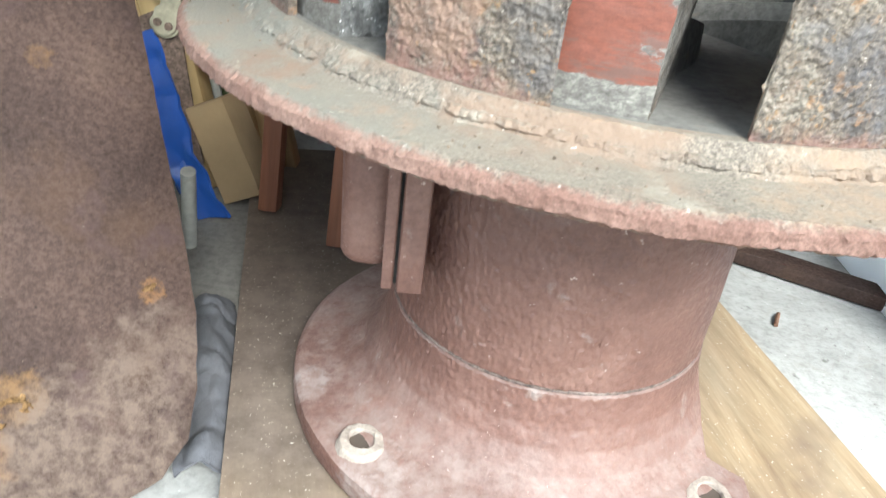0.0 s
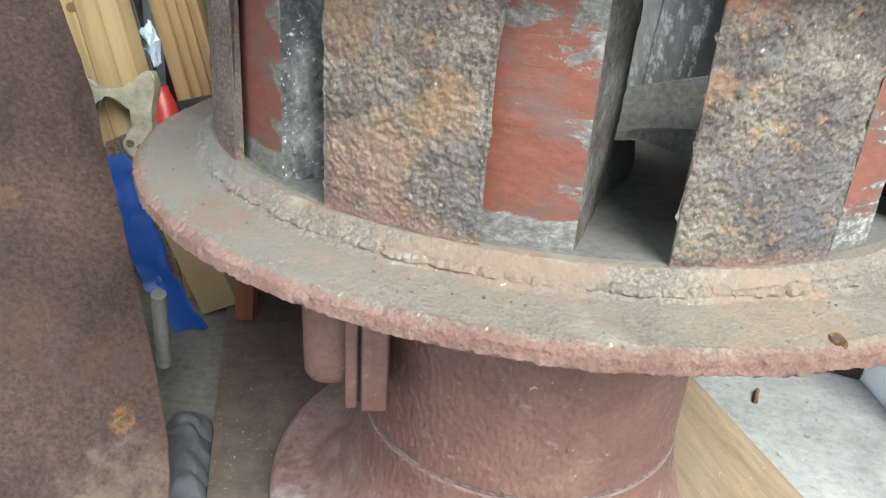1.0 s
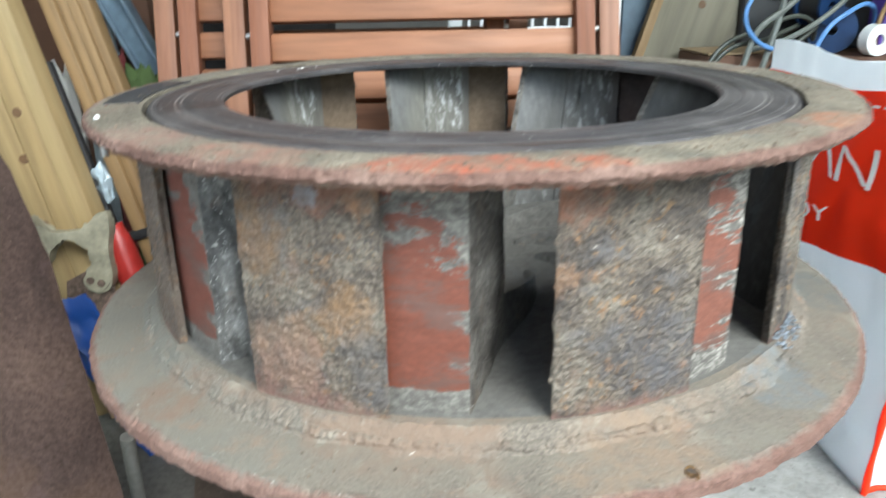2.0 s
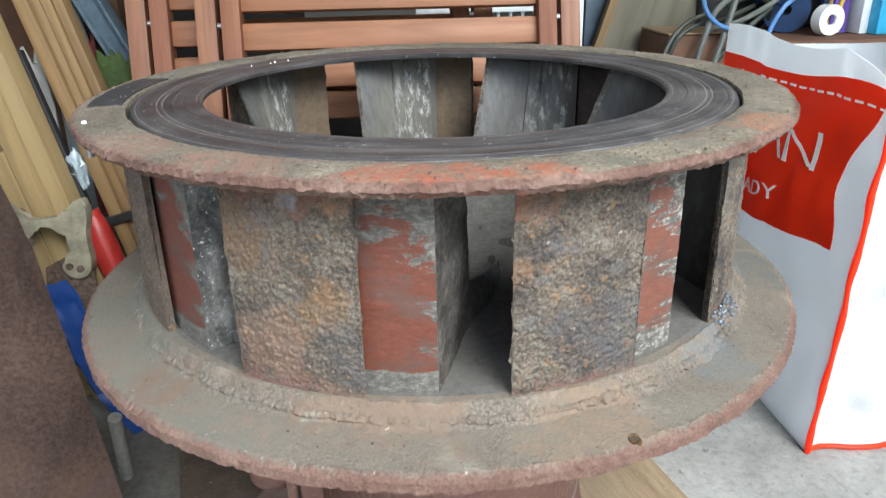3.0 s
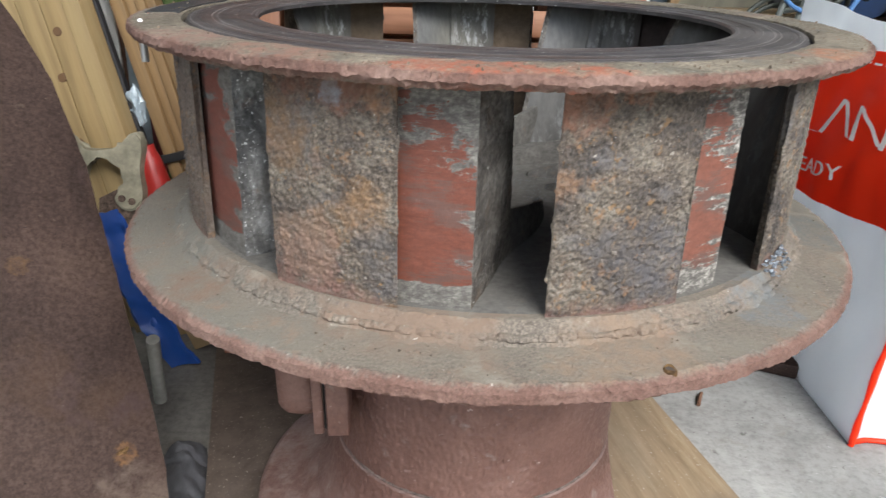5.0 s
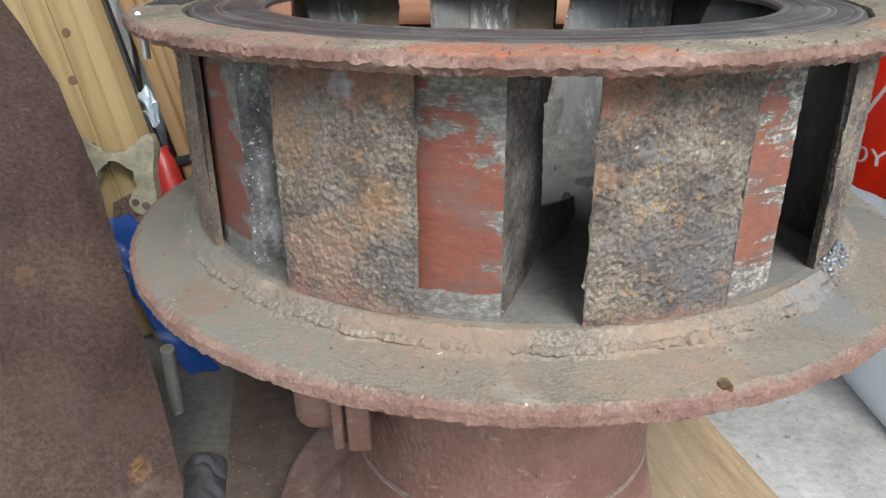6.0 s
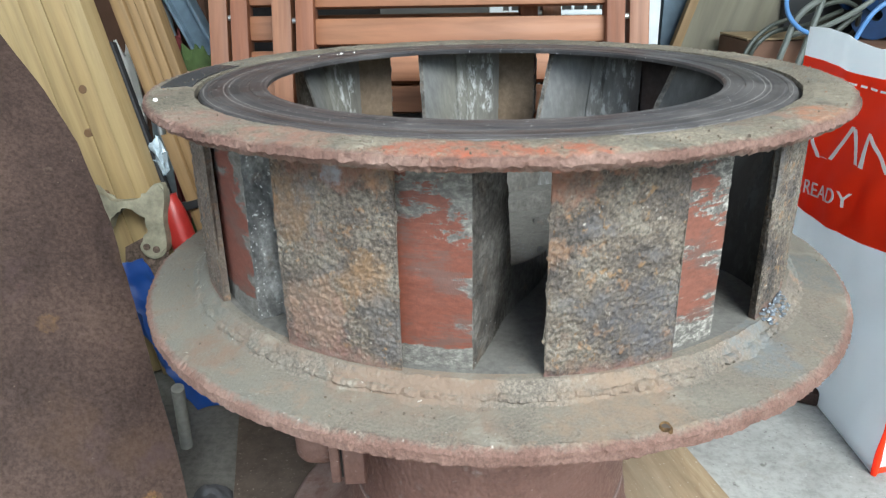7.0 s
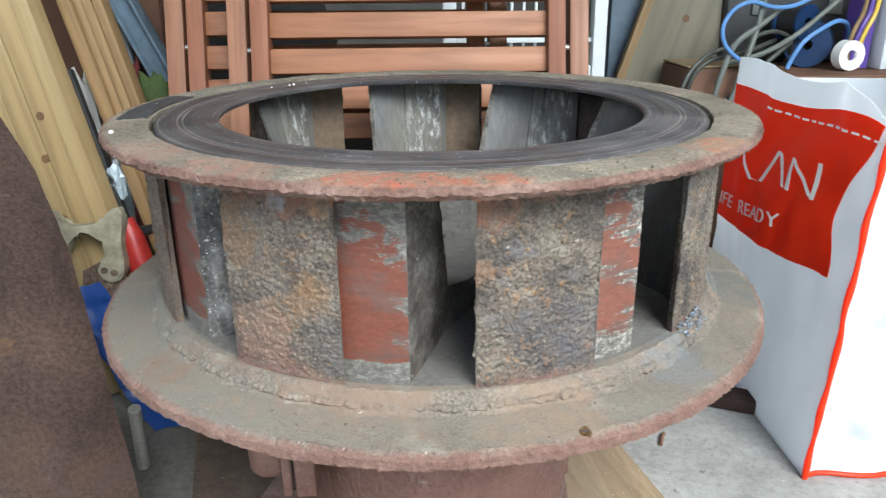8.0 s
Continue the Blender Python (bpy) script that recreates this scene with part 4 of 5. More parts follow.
toe_mesh = finish(vane_toe(), "toe", [M_BED])
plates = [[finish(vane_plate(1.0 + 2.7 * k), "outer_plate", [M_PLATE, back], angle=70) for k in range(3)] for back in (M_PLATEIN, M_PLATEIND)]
for i in range(9):
    ang = pose(0, 0, 0, 0, 0, STEP * i)
    # vanes 1 to 3 take the backs with shade in their colour
    in_shade = i in (1, 2, 3)
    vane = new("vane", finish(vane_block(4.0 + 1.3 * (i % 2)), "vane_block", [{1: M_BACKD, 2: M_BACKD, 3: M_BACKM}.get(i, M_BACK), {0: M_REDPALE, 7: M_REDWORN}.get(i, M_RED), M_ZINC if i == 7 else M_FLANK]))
    vane.parent, vane.matrix_basis = runner, ang
    if i in (0, 8):
        tagged(vane, "grey wedge vane with chipped red paint")
    toe = new("toe", toe_mesh)
    toe.parent = vane
    pl = new("outer_plate", plates[in_shade][i % 3])
    pl.parent = vane
    if i in (0, 8):
        tagged(pl, "deeply pitted brown rusted plate")


def spatter(count, a0, a1, seed):
    """Small bright nuggets of weld metal scattered along the foot of a plate."""
    rnd = random.Random(seed)
    bm = bmesh.new()
    for _ in range(count):
        a, k = rnd.uniform(a0, a1), rnd.random() ** 1.6
        c = pol(0.2512 + 0.0075 * k, a, ZB + 0.0050 - 0.012 * k)
        q = bmesh.ops.create_icosphere(bm, subdivisions=1, radius=rnd.uniform(0.0006, 0.0019))
        bmesh.ops.scale(bm, vec=(1, rnd.uniform(0.7, 1.5), rnd.uniform(0.5, 0.9)), verts=q["verts"])
        bmesh.ops.translate(bm, vec=c, verts=q["verts"])
    return rough_up(bm, 0.0006, 420, seed)


part("fresh_weld", spatter(85, -44.0, -33.0, 5), M_BRIGHTWELD, runner, "shiny fresh weld spatter at a vane's foot")


def pedestal_body():
    prof = [(0.1325, ZB - 0.031), (0.1345, ZB - 0.033), (0.136, 0.30), (0.1372, 0.20), (0.1378, 0.131), (0.1378, 0.1285), (0.1366, 0.127), (0.1366, 0.1245), (0.1385, 0.123),
            (0.1395, 0.112), (0.1425, 0.095), (0.149, 0.078), (0.160, 0.062), (0.176, 0.051), (0.196, 0.0455), (0.216, 0.0435), (0.2205, 0.040), (0.2215, 0.034), (0.2212, 0.022), (0.219, 0.0182), (0.128, 0.0182)]
    bm = lathe(subdivide_profile(prof, 0.0024), 640)

    def rough_patch(co):
        a = math.degrees(math.atan2(co.y, co.x))
        side = max(0.0, min(1.0, (a + 175) / 25)) * max(0.0, min(1.0, (-62 - a) / 6))
        return 0.12 + 0.9 * side * max(0.0, min(1.0, (co.z - 0.06) / 0.06))
    rough_up(bm, 0.0011, 300, 1.0, rough_patch)
    rough_up(bm, 0.0006, 60, 4.0)
    # the flange is sawn off straight along one side, leaving the bolt lugs
    for v in bm.verts:
        if v.co.z < 0.11 and v.co.x > 0.138:
            lug = min(abs(v.co.y + 0.139), abs(v.co.y - 0.139))
            limit = 0.141 + 0.030 * max(0.0, min(1.0, (0.036 - lug) / 0.012))
            if v.co.x > limit:
                v.co.x = limit + 0.03 * (v.co.x - limit)
    return bm


ped = part("pedestal", pedestal_body(), M_PED, runner, "red-oxide painted cast iron pedestal dusted white at the foot")
part("seam", lathe([(0.1362, 0.1250), (0.1380, 0.1256), (0.1380, 0.1269), (0.1362, 0.1276)], 200), M_SEAM, ped, "dark joint line round the pedestal")
for k in range(4):
    q = math.radians(-46.5 + 90 * k)
    boss = part("bolt_boss", rough_up(lathe(subdivide_profile([(0.0100, -0.014), (0.0100, 0.0042), (0.0112, 0.0054), (0.0170, 0.0050), (0.0190, 0.003), (0.0215, -0.004), (0.0100, -0.014)], 0.002), 56), 0.0013, 120, k), M_PALEDUST, ped, "worn pale boss round a bolt hole", Matrix.Translation((0.195 * math.cos(q), 0.195 * math.sin(q), 0.0448)))
    part("bolt_hole", lathe([(0.0001, 0.0016), (0.0108, 0.0016), (0.0108, -0.003), (0.0001, -0.003)], 32), M_HOLE, boss, "dusty bolt hole")

# bolted split flange on the pedestal's side
part("split_flange", rough_up(box(0.009, 0.046, 0.158, 0.002, (0, 0, 0), pose(-0.1385, -0.100, 0.264, 0, -1, 3), 3), 0.0008, 120, 2), M_PED, ped)
part("split_flange", rough_up(box(0.0195, 0.050, 0.160, 0.003, (0, 0, 0), pose(-0.1222, -0.098, 0.263, 0, -1, 3), 3), 0.0008, 120, 5), M_PED, ped)
# near-black strip put in the open joint as its shade
part("gap", box(0.0030, 0.042, 0.154, 0, (0, 0, 0), pose(-0.1329, -0.097, 0.265, 0, -1, 3)), M_JOINTDARK, ped, "dark strip for the shade in the open joint")
part("lug", rough_up(box(0.034, 0.045, 0.152, 0.011, (0, 0, 0), pose(-0.158, -0.088, 0.269, 0, -2, 3), 4), 0.003, 45, 3), M_PED, ped)

# cobweb spun across one gap between the vanes
webob = part("cobweb", sheet_grid(14, 10, lambda u, v: Vector((0.002 + 0.040 * u, -0.175 - 0.045 * u + 0.012 * math.sin(4 * v), 0.425 + 0.012 * u + (0.012 + 0.040 * u) * v - 0.008 * math.sin(math.pi * u)))), M_WEB, runner, "dusty grey cobweb between two vanes")


# ---- leaning rusty sheet beside the runner ----
def on_sheet(x, z):
    return Vector((x, 0.12 + 1.2 * z + 1.0 * x, z))


EDGE = [(-0.95, 0.004), (-0.312, 0.004), (-0.292, 0.008), (-0.281, 0.022), (-0.2835, 0.05), (-0.296, 0.094), (-0.319, 0.147), (-0.348, 0.206), (-0.377, 0.268), (-0.413, 0.342), (-0.458, 0.42), (-0.497, 0.474), (-0.56, 0.55), (-0.66, 0.63), (-0.80, 0.69), (-0.95, 0.70)]


def leaning_sheet():
    bm = bmesh.new()
    # fine outline
    pts = []
    n = len(EDGE)
    for i in range(n):
        (x0, z0), (x1, z1) = EDGE[i], EDGE[(i + 1) % n]
        for j in range(6):
            t = j / 6
            pts.append((x0 + (x1 - x0) * t, z0 + (z1 - z0) * t))
    nrm = Vector((-1.0, 1, -1.2)).normalized()
    f = bm.faces.new([bm.verts.new(on_sheet(x, z)) for x, z in pts])
    r = bmesh.ops.extrude_face_region(bm, geom=[f])
    bmesh.ops.translate(bm, verts=[g for g in r["geom"] if isinstance(g, bmesh.types.BMVert)], vec=nrm * 0.009)
    bmesh.ops.triangulate(bm, faces=bm.faces[:])
    return rough_up(bm, 0.001, 50, 2)


rust_sheet = thing("rusty_steel_plate", "large brown rusted steel plate leaning against the timber", "metal plate", at=pose(0, 0, 0))
part("plate", leaning_sheet(), M_SHEET, rust_sheet)
pn = Vector((1.0, -1, 1.2)).normalized()
def scab(x, z, s, seed):
    q = pn.to_track_quat("Z", "Y").to_matrix().to_4x4()
    bm = lathe(subdivide_profile([(0.0001, 0.35), (0.35, 0.42), (0.8, 0.18), (1.1, -0.1), (0.0001, -0.1)], 0.18), 22)
    bmesh.ops.scale(bm, vec=(s, s * 0.62, 0.0035), verts=bm.verts)
    rough_up(bm, s * 0.6, 0.8 / s, seed)
    return bm, Matrix.Translation(on_sheet(x, z)) @ q
for x, z, s, sd in ((-0.3305, 0.1185, 0.0048, 1), (-0.3885, 0.0805, 0.008, 2), (-0.3815, 0.074, 0.006, 3), (-0.392, 0.070, 0.005, 4)):
    b_, m_ = scab(x, z, s, sd)
    part("rust_scab", b_, M_SCAB, rust_sheet, "orange flaking rust scab", m_)
peg = part("peg", tube([(-0.344, 0.058, 0.166), (-0.346, 0.062, 0.150), (-0.352, 0.073, 0.077)], 0.0072, 14, 4), M_STEEL, rust_sheet, "round grey steel peg on the plate's back")


# ---- folding chairs ----
def chair(name_at, label):
    c = thing("folding_chair", label, "chair", "folded garden chairs", at=name_at)
    W, H = 0.373, 0.86
    for sx in (-1, 1):
        part("stile", box(0.024, 0.034, H, 0.003, (sx * (W / 2 + 0.012), 0, H / 2)), M_TEAKD, c)
        part("front_leg", box(0.026, 0.034, 0.52, 0.003, (sx * (W / 2 + 0.0445), 0.012, 0.56)), M_TEAK, c)
        for z in (0.535, 0.38):
            part("pivot_bolt", tube([(sx * (W / 2 + 0.022), 0.002, z), (sx * (W / 2 + 0.033), 0.002, z)], 0.0038, 10), M_BOLT, c, "zinc pivot bolt")
    z = 0.455
    while z < H - 0.04:
        part("slat", box(W + 0.004, 0.016, 0.034, 0.004, (0, 0.004, z + 0.017)), M_TEAKX, c)
        z += 0.0475
    part("rail", box(W + 0.004, 0.022, 0.034, 0.003, (0, 0.002, 0.432)), M_TEAKX, c)
    part("seat_rail", box(W + 0.066, 0.02, 0.028, 0.003, (0, 0.034, 0.47)), M_TEAKX, c)
    return c


lean = math.degrees(math.atan(0.27))
front_chair = chair(pose(-0.026, 0.214, 0.0185, -lean, 0, 0), "folded red-brown slatted wooden garden chair with a paper label")
back_chair = copy_thing(front_chair, pose(-0.127, 0.283, 0.0185, -lean, 0, 1.0))
tagged(back_chair, "folded red-brown slatted wooden garden chair behind another")
part("paper_label", box(0.075, 0.0012, 0.05, 0, (-0.075, -0.0062, 0.631)), M_PAPER, front_chair, "torn white paper label")


# ---- timber ----
def batten(name, x, y, w, d, h, m, lean_x, lean_y, label, group, knots=()):
    t = thing(name, label, "timber", group, at=pose(x, y, 0.0) @ Euler((radians(-lean_y), radians(lean_x), 0)).to_matrix().to_4x4())
    part("wood", box(w, d, h, 0.0025, (0, d / 2, h / 2 + 0.004)), m, t)
    for kx, kz in knots:
        part("knot", lathe([(0.0001, 0.0006), (0.0055, 0.0005), (0.0075, -0.001), (0.0001, -0.001)], 14), M_KNOT, t, "dark round knot", pose(kx, -0.0002, kz, 90))
    return t


for i, (x, w, dp, dy) in enumerate(((-0.551, 0.033, 0.06, 0.004), (-0.517, 0.033, 0.06, 0.0), (-0.482, 0.033, 0.06, -0.003), (-0.4475, 0.031, 0.06, -0.006), (-0.4185, 0.025, 0.042, -0.009))):
    batten("pine_batten", x, 0.356 + dy, w, dp, 1.7, M_PINE, -15.5, 9.0, "pale planed pine batten leaning against the wall", "leaning pine battens", ((-0.004, 0.462),) if i == 3 else ((0.012, 0.392), (0.004, 0.30)) if i == 2 else ())
for i, (x, w, dy) in enumerate(((-0.3735, 0.020, 0.0), (-0.3555, 0.014, 0.006), (-0.3405, 0.014, 0.003), (-0.3255, 0.014, 0.006))):
    batten("amber_batten", x, 0.409 + dy, w, 0.03, 1.7, M_LARCH, -16.5, 9.0, "amber wooden batten leaning among stored timber", "leaning amber battens")
batten("dark_bar", -0.412, 0.396, 0.018, 0.014, 0.52, M_BLACKP, -15.8, 9.0, "thin dark bar leaning between the battens", "")
strap = thing("black_strap", "black plastic strap round the amber battens", "strap", at=pose(0, 0, 0))
part("band", box(0.094, 0.04, 0.013, 0.002, (0, 0, 0), pose(-0.432, 0.462, 0.255, -9, -14.6, 0)), M_BLACKP, strap)


# ---- hand saw with open handle ----
def handle_shape():
    outer = [(-0.052, 0.052), (-0.035, 0.034), (-0.018, 0.029), (0.005, 0.031), (0.022, 0.037), (0.036, 0.052), (0.050, 0.053), (0.052, 0.03), (0.048, 0.0), (0.050, -0.03), (0.045, -0.048), (0.030, -0.057), (0.014, -0.051), (0.009, -0.036), (0.021, -0.022), (0.025, -0.004), (0.014, 0.013), (-0.006, 0.019), (-0.023, 0.014), (-0.031, -0.004), (-0.036, -0.015), (-0.042, -0.004), (-0.042, 0.014), (-0.047, 0.032)]
    # smooth outline
    n = len(outer)
    pts = []
    for i in range(n):
        a, b, c, d = (Vector((*outer[(i + k) % n], 0)) for k in (-1, 0, 1, 2))
        for j in range(4):
            t = j / 4
            q = 0.5 * (2 * b + (c - a) * t + (2 * a - 5 * b + 4 * c - d) * t * t + (3 * b - a - 3 * c + d) * t ** 3)
            pts.append((q.x, q.y))
    bm = prism(pts, 0.022)
    edges = [e for e in bm.edges if abs(e.verts[0].co.y - e.verts[1].co.y) < 1e-6 and e.is_manifold]
    bmesh.ops.bevel(bm, geom=edges, offset=0.0035, segments=2, affect="EDGES")
    return rough_up(bm, 0.0008, 60, 1)


saw = thing("hand_saw", "old hand saw with weathered open handle and rusty blade", "saw", at=pose(-0.505, 0.352, 0.2600, -9, 0, 0))
part("handle", handle_shape(), M_SAWW, saw, "worn grey-brown wooden grip")
part("blade", prism([(-0.016, -0.040), (0.012, -0.026), (0.046, -0.046), (0.052, -0.085), (0.085, -0.258), (0.045, -0.262), (-0.024, -0.115)], 0.003, 0), M_SAWB, saw, "rusty tapering blade", pose(0, 0.009, 0))
for kx, kz in ((0.034, -0.042), (0.020, -0.038)):
    part("screw", tube([(kx, -0.002, kz), (kx, 0.01, kz)], 0.005, 12), M_SAWB, saw)

redtool = thing("red_tool_handle", "red plastic tool handle among the timber", "tool", at=pose(-0.447, 0.382, 0.235, -8, -15, 0))
part("grip", rough_up(tube([(0, 0, -0.07), (0, 0, -0.02), (0.001, 0, 0.03), (0.001, 0, 0.055)], lambda t: 0.012 + 0.007 * math.sin(math.pi * min(1, t + 0.15)), 14, 5), 0.001, 60, 4), M_REDP, redtool)
part("shank", tube([(0, 0, -0.238), (0, 0, -0.06)], 0.006, 10), M_STEEL, redtool)

film_ = thing("plastic_wrapping", "crumpled pale clear plastic wrapping between battens", "wrapping", at=pose(0, 0, 0))
for cx, cz, sx, sz, sd in ((-0.492, 0.335, 0.45, 0.9, 5),):
    bm = lathe(subdivide_profile([(0.0001, 0.03), (0.016, 0.02), (0.02, 0), (0.016, -0.03), (0.0001, -0.035)], 0.005), 26)
    rough_up(bm, 0.014, 55, sd)
    bmesh.ops.scale(bm, vec=(sx, 0.5, sz), verts=bm.verts)
    part("crumple", bm, M_FILM, film_, "", pose(cx, 0.455 + 0.1 * (cz - 0.33), cz, -9, -10))

# blue plastic crate lid, box, rag
blue = thing("blue_plastic_sheet", "folded blue plastic sheet leaning by a cardboard box", "plastic sheet", at=pose(0, 0, 0))
BL = [(-0.392, 0.262, 0.004), (-0.414, 0.262, 0.040), (-0.434, 0.266, 0.085), (-0.453, 0.272, 0.14), (-0.468, 0.278, 0.185), (-0.486, 0.286, 0.225)]


def blue_strip(u, v, w, dx, seed):
    t = v * (len(BL) - 1)
    i = min(int(t), len(BL) - 2)
    p = Vector(BL[i]).lerp(Vector(BL[i + 1]), t - i)
    return p + Vector((dx + (u - 0.5) * w, 0.006 * math.sin(3.2 * u + seed), 0.010 * (u - 0.5)))


part("fold", rough_up(solidify(sheet_grid(10, 40, lambda u, v: blue_strip(u, v, 0.043, 0, 0)), 0.004), 0.005, 38, 1, lambda co: min(1, co.z * 20)), M_BLUE, blue)
part("fold", rough_up(solidify(sheet_grid(8, 40, lambda u, v: blue_strip(u, 0.75 * v, 0.03, -0.020, 2) + Vector((0, 0.016, 0.002))), 0.004), 0.005, 40, 7, lambda co: min(1, co.z * 20)), M_BLUE, blue)

carton = thing("cardboard_box", "small plain brown cardboard box standing tilted on edge", "box", at=pose(-0.393, 0.306, 0.0015, -6, -26, -6))
part("body", box(0.056, 0.055, 0.132, 0.0015, (0.028, 0.0275, 0.066)), M_CARD, carton)
part("flap", box(0.054, 0.0535, 0.0012, 0.0004, (0.028, 0.0275, 0.1327)), M_CARD, carton)

rag = thing("grey_rag", "crumpled dark grey fabric strip on the concrete", "rag", at=pose(0, 0, 0))
RAG = [(-0.262, -0.150), (-0.276, -0.10), (-0.294, -0.04), (-0.316, 0.03), (-0.332, 0.075)]


def rag_at(u, v):
    t = v * (len(RAG) - 1)
    i = min(int(t), len(RAG) - 2)
    p = Vector((*RAG[i], 0)).lerp(Vector((*RAG[i + 1], 0)), t - i)
    w = 0.046 + 0.012 * noise.noise(Vector((v * 7, 3, 0)))
    fold = 0.5 + 0.5 * math.sin(5.0 * u + 5 * noise.noise(Vector((v * 1.8, u, 1.0))))
    z = 0.0025 + math.sin(math.pi * u) * (0.006 + 0.010 * fold) + 0.012 * abs(noise.noise(Vector((u * 2 + v * 4, v * 6, 2.0)))) + 0.003 * abs(noise.noise(Vector((u * 5, v * 16 + 4 * u, 8.0))))
    return p + Vector(((u - 0.5) * w, (u - 0.5) * 0.012 + 0.006 * noise.noise(Vector((u * 2, v * 11, 6.0))), z))


cl = solidify(sheet_grid(26, 110, rag_at), 0.0018)
part("cloth", cl, M_RAG, rag)


# ---- reusable shopping bag ----
BAGM = pose(0.487, 0.118, 0.0, 0, 0, 0)
bag = thing("shopping_bag", "large white reusable shopping bag with orange-red print and piping", "bag", at=BAGM)


def side_face(u, v):
    """Printed face: u from the near corner to the far one, v up."""
    y = 0.385 * u
    z = 0.505 * v
    bulge = 0.018 * math.sin(math.pi * u) * math.sin(math.pi * min(1, v * 1.1))
    x = 0.03 * v * (1 - 0.7 * u) - bulge
    crease = 0.012 * max(0.0, v - 0.8) * 5 * noise.noise(Vector((u * 9, v * 7, 2.0))) * 0.6 + 0.008 * noise.noise(Vector((u * 4, v * 4, 1.0))) + 0.020 * (0.35 - abs(noise.noise(Vector((u * 4 + v * 2.5, v * 4.5 - u * 2, 7.0))))) * (1.15 - v) + 0.004 * noise.noise(Vector((u * 11, v * 9 + u * 4, 4.0)))
    # the near top corner slumps, the mouth sags in soft waves
    z -= 0.050 * max(0.0, 1 - u / 0.3) ** 2 * v ** 16 - 0.005 * math.sin(9 * u + 0.5) * v ** 12
    return Vector((x + crease * min(1, 6 * u, 6 * (1 - u) + 0.3) * min(1, 7 * v), y + 0.012 * v * (1 - u), z - 0.02 * v * math.sin(math.pi * u) * 0.4))


def front_face(u, v):
    x = 0.30 * u
    z = 0.505 * v
    c = 0.048 * (0.5 - abs(noise.noise(Vector((u * 3 + v * 2, v * 4 - u, 5.0))))) + 0.008 * noise.noise(Vector((u * 4, v * 5, 8.0))) + 0.005 * noise.noise(Vector((u * 9, v * 8, 3.0)))
    p0 = side_face(0, v)
    return Vector((p0.x + x, p0.y * (1 - u) - 0.012 * math.sin(math.pi * u) + c * min(1, 6 * u), z + (p0.z - z) * max(0.0, 1 - 2 * u) + 0.03 * v * u))


part("printed_side", solidify(sheet_grid(40, 48, side_face), 0.0012), M_BAG, bag)
part("front", solidify(sheet_grid(34, 48, front_face), 0.0012), M_BAG, bag)
part("far_side", solidify(sheet_grid(8, 12, lambda u, v: Vector((0.30 * u + 0.01, 0.385 + 0.01 * math.sin(6 * u), 0.47 * v))), 0.0012), M_BAG, bag)
part("back", solidify(sheet_grid(8, 12, lambda u, v: Vector((0.30 - 0.05 * v * math.sin(math.pi * u), 0.385 * u, 0.585 * v + 0.03 * v * math.sin(4 * u)))), 0.0012), M_BAG, bag)
part("base", box(0.30, 0.375, 0.004, 0, (0.155, 0.19, 0.004)), M_BAG, bag)


def on_side(u, v, lift=0.0022):
    p = side_face(u, v)
    du = side_face(u + 0.01, v) - side_face(u - 0.01, v)
    dv = side_face(u, v + 0.01) - side_face(u, v - 0.01)
    n = dv.cross(du).normalized()
    if n.x > 0:
        n = -n
    return p + n * lift


def patch(u0, u1, v0, v1, nu=24, nv=18, lift=0.0022, fn=None):
    return solidify(sheet_grid(nu, nv, lambda s, t: on_side(u0 + (u1 - u0) * s, v0 + (v1 - v0) * t, lift)), 0.0005)


part("red_print", solidify(sheet_grid(30, 22, lambda s, t: on_side(0.02 + 0.975 * s + (0.075 * (1 - t) + 0.10 * math.sin(math.pi * min(1.0, t * 1.18)) ** 2 * (1 - 0.5 * t)) * (1 - s), (0.535 - 0.045 * s) + (0.418 + 0.01 * s) * t - 0.012 * math.sin(math.pi * s) * t, 0.0022)), 0.0005), M_BAGRED, bag, "orange-red printed panel")
for k in range(13):
    u = 0.01 + 0.053 * k
    part("stitch", patch(u, u + 0.034, 0.889, 0.895, 4, 1, 0.004), M_LETTER, bag)


# plain bars in place of the emblem
def bar(u0, v0, u1, v1, w=0.012):
    def f(s, t):
        u, v = u0 + (u1 - u0) * t, v0 + (v1 - v0) * t
        return on_side(u + (s - 0.5) * w, v, 0.0042)
    return solidify(sheet_grid(2, 10, f), 0.0005)


for u0, v0, u1, v1, w in ((0.80, 0.735, 0.70, 0.672, 0.026), (0.70, 0.675, 0.625, 0.682, 0.016), (0.605, 0.685, 0.535, 0.788, 0.022), (0.525, 0.785, 0.435, 0.704, 0.022), (0.405, 0.702, 0.42, 0.788, 0.020), (0.41, 0.785, 0.275, 0.708, 0.022), (0.262, 0.702, 0.272, 0.798, 0.020)):
    part("print_bar", bar(u0, v0, u1, v1, w), M_LETTER, bag, "plain white printed bar")


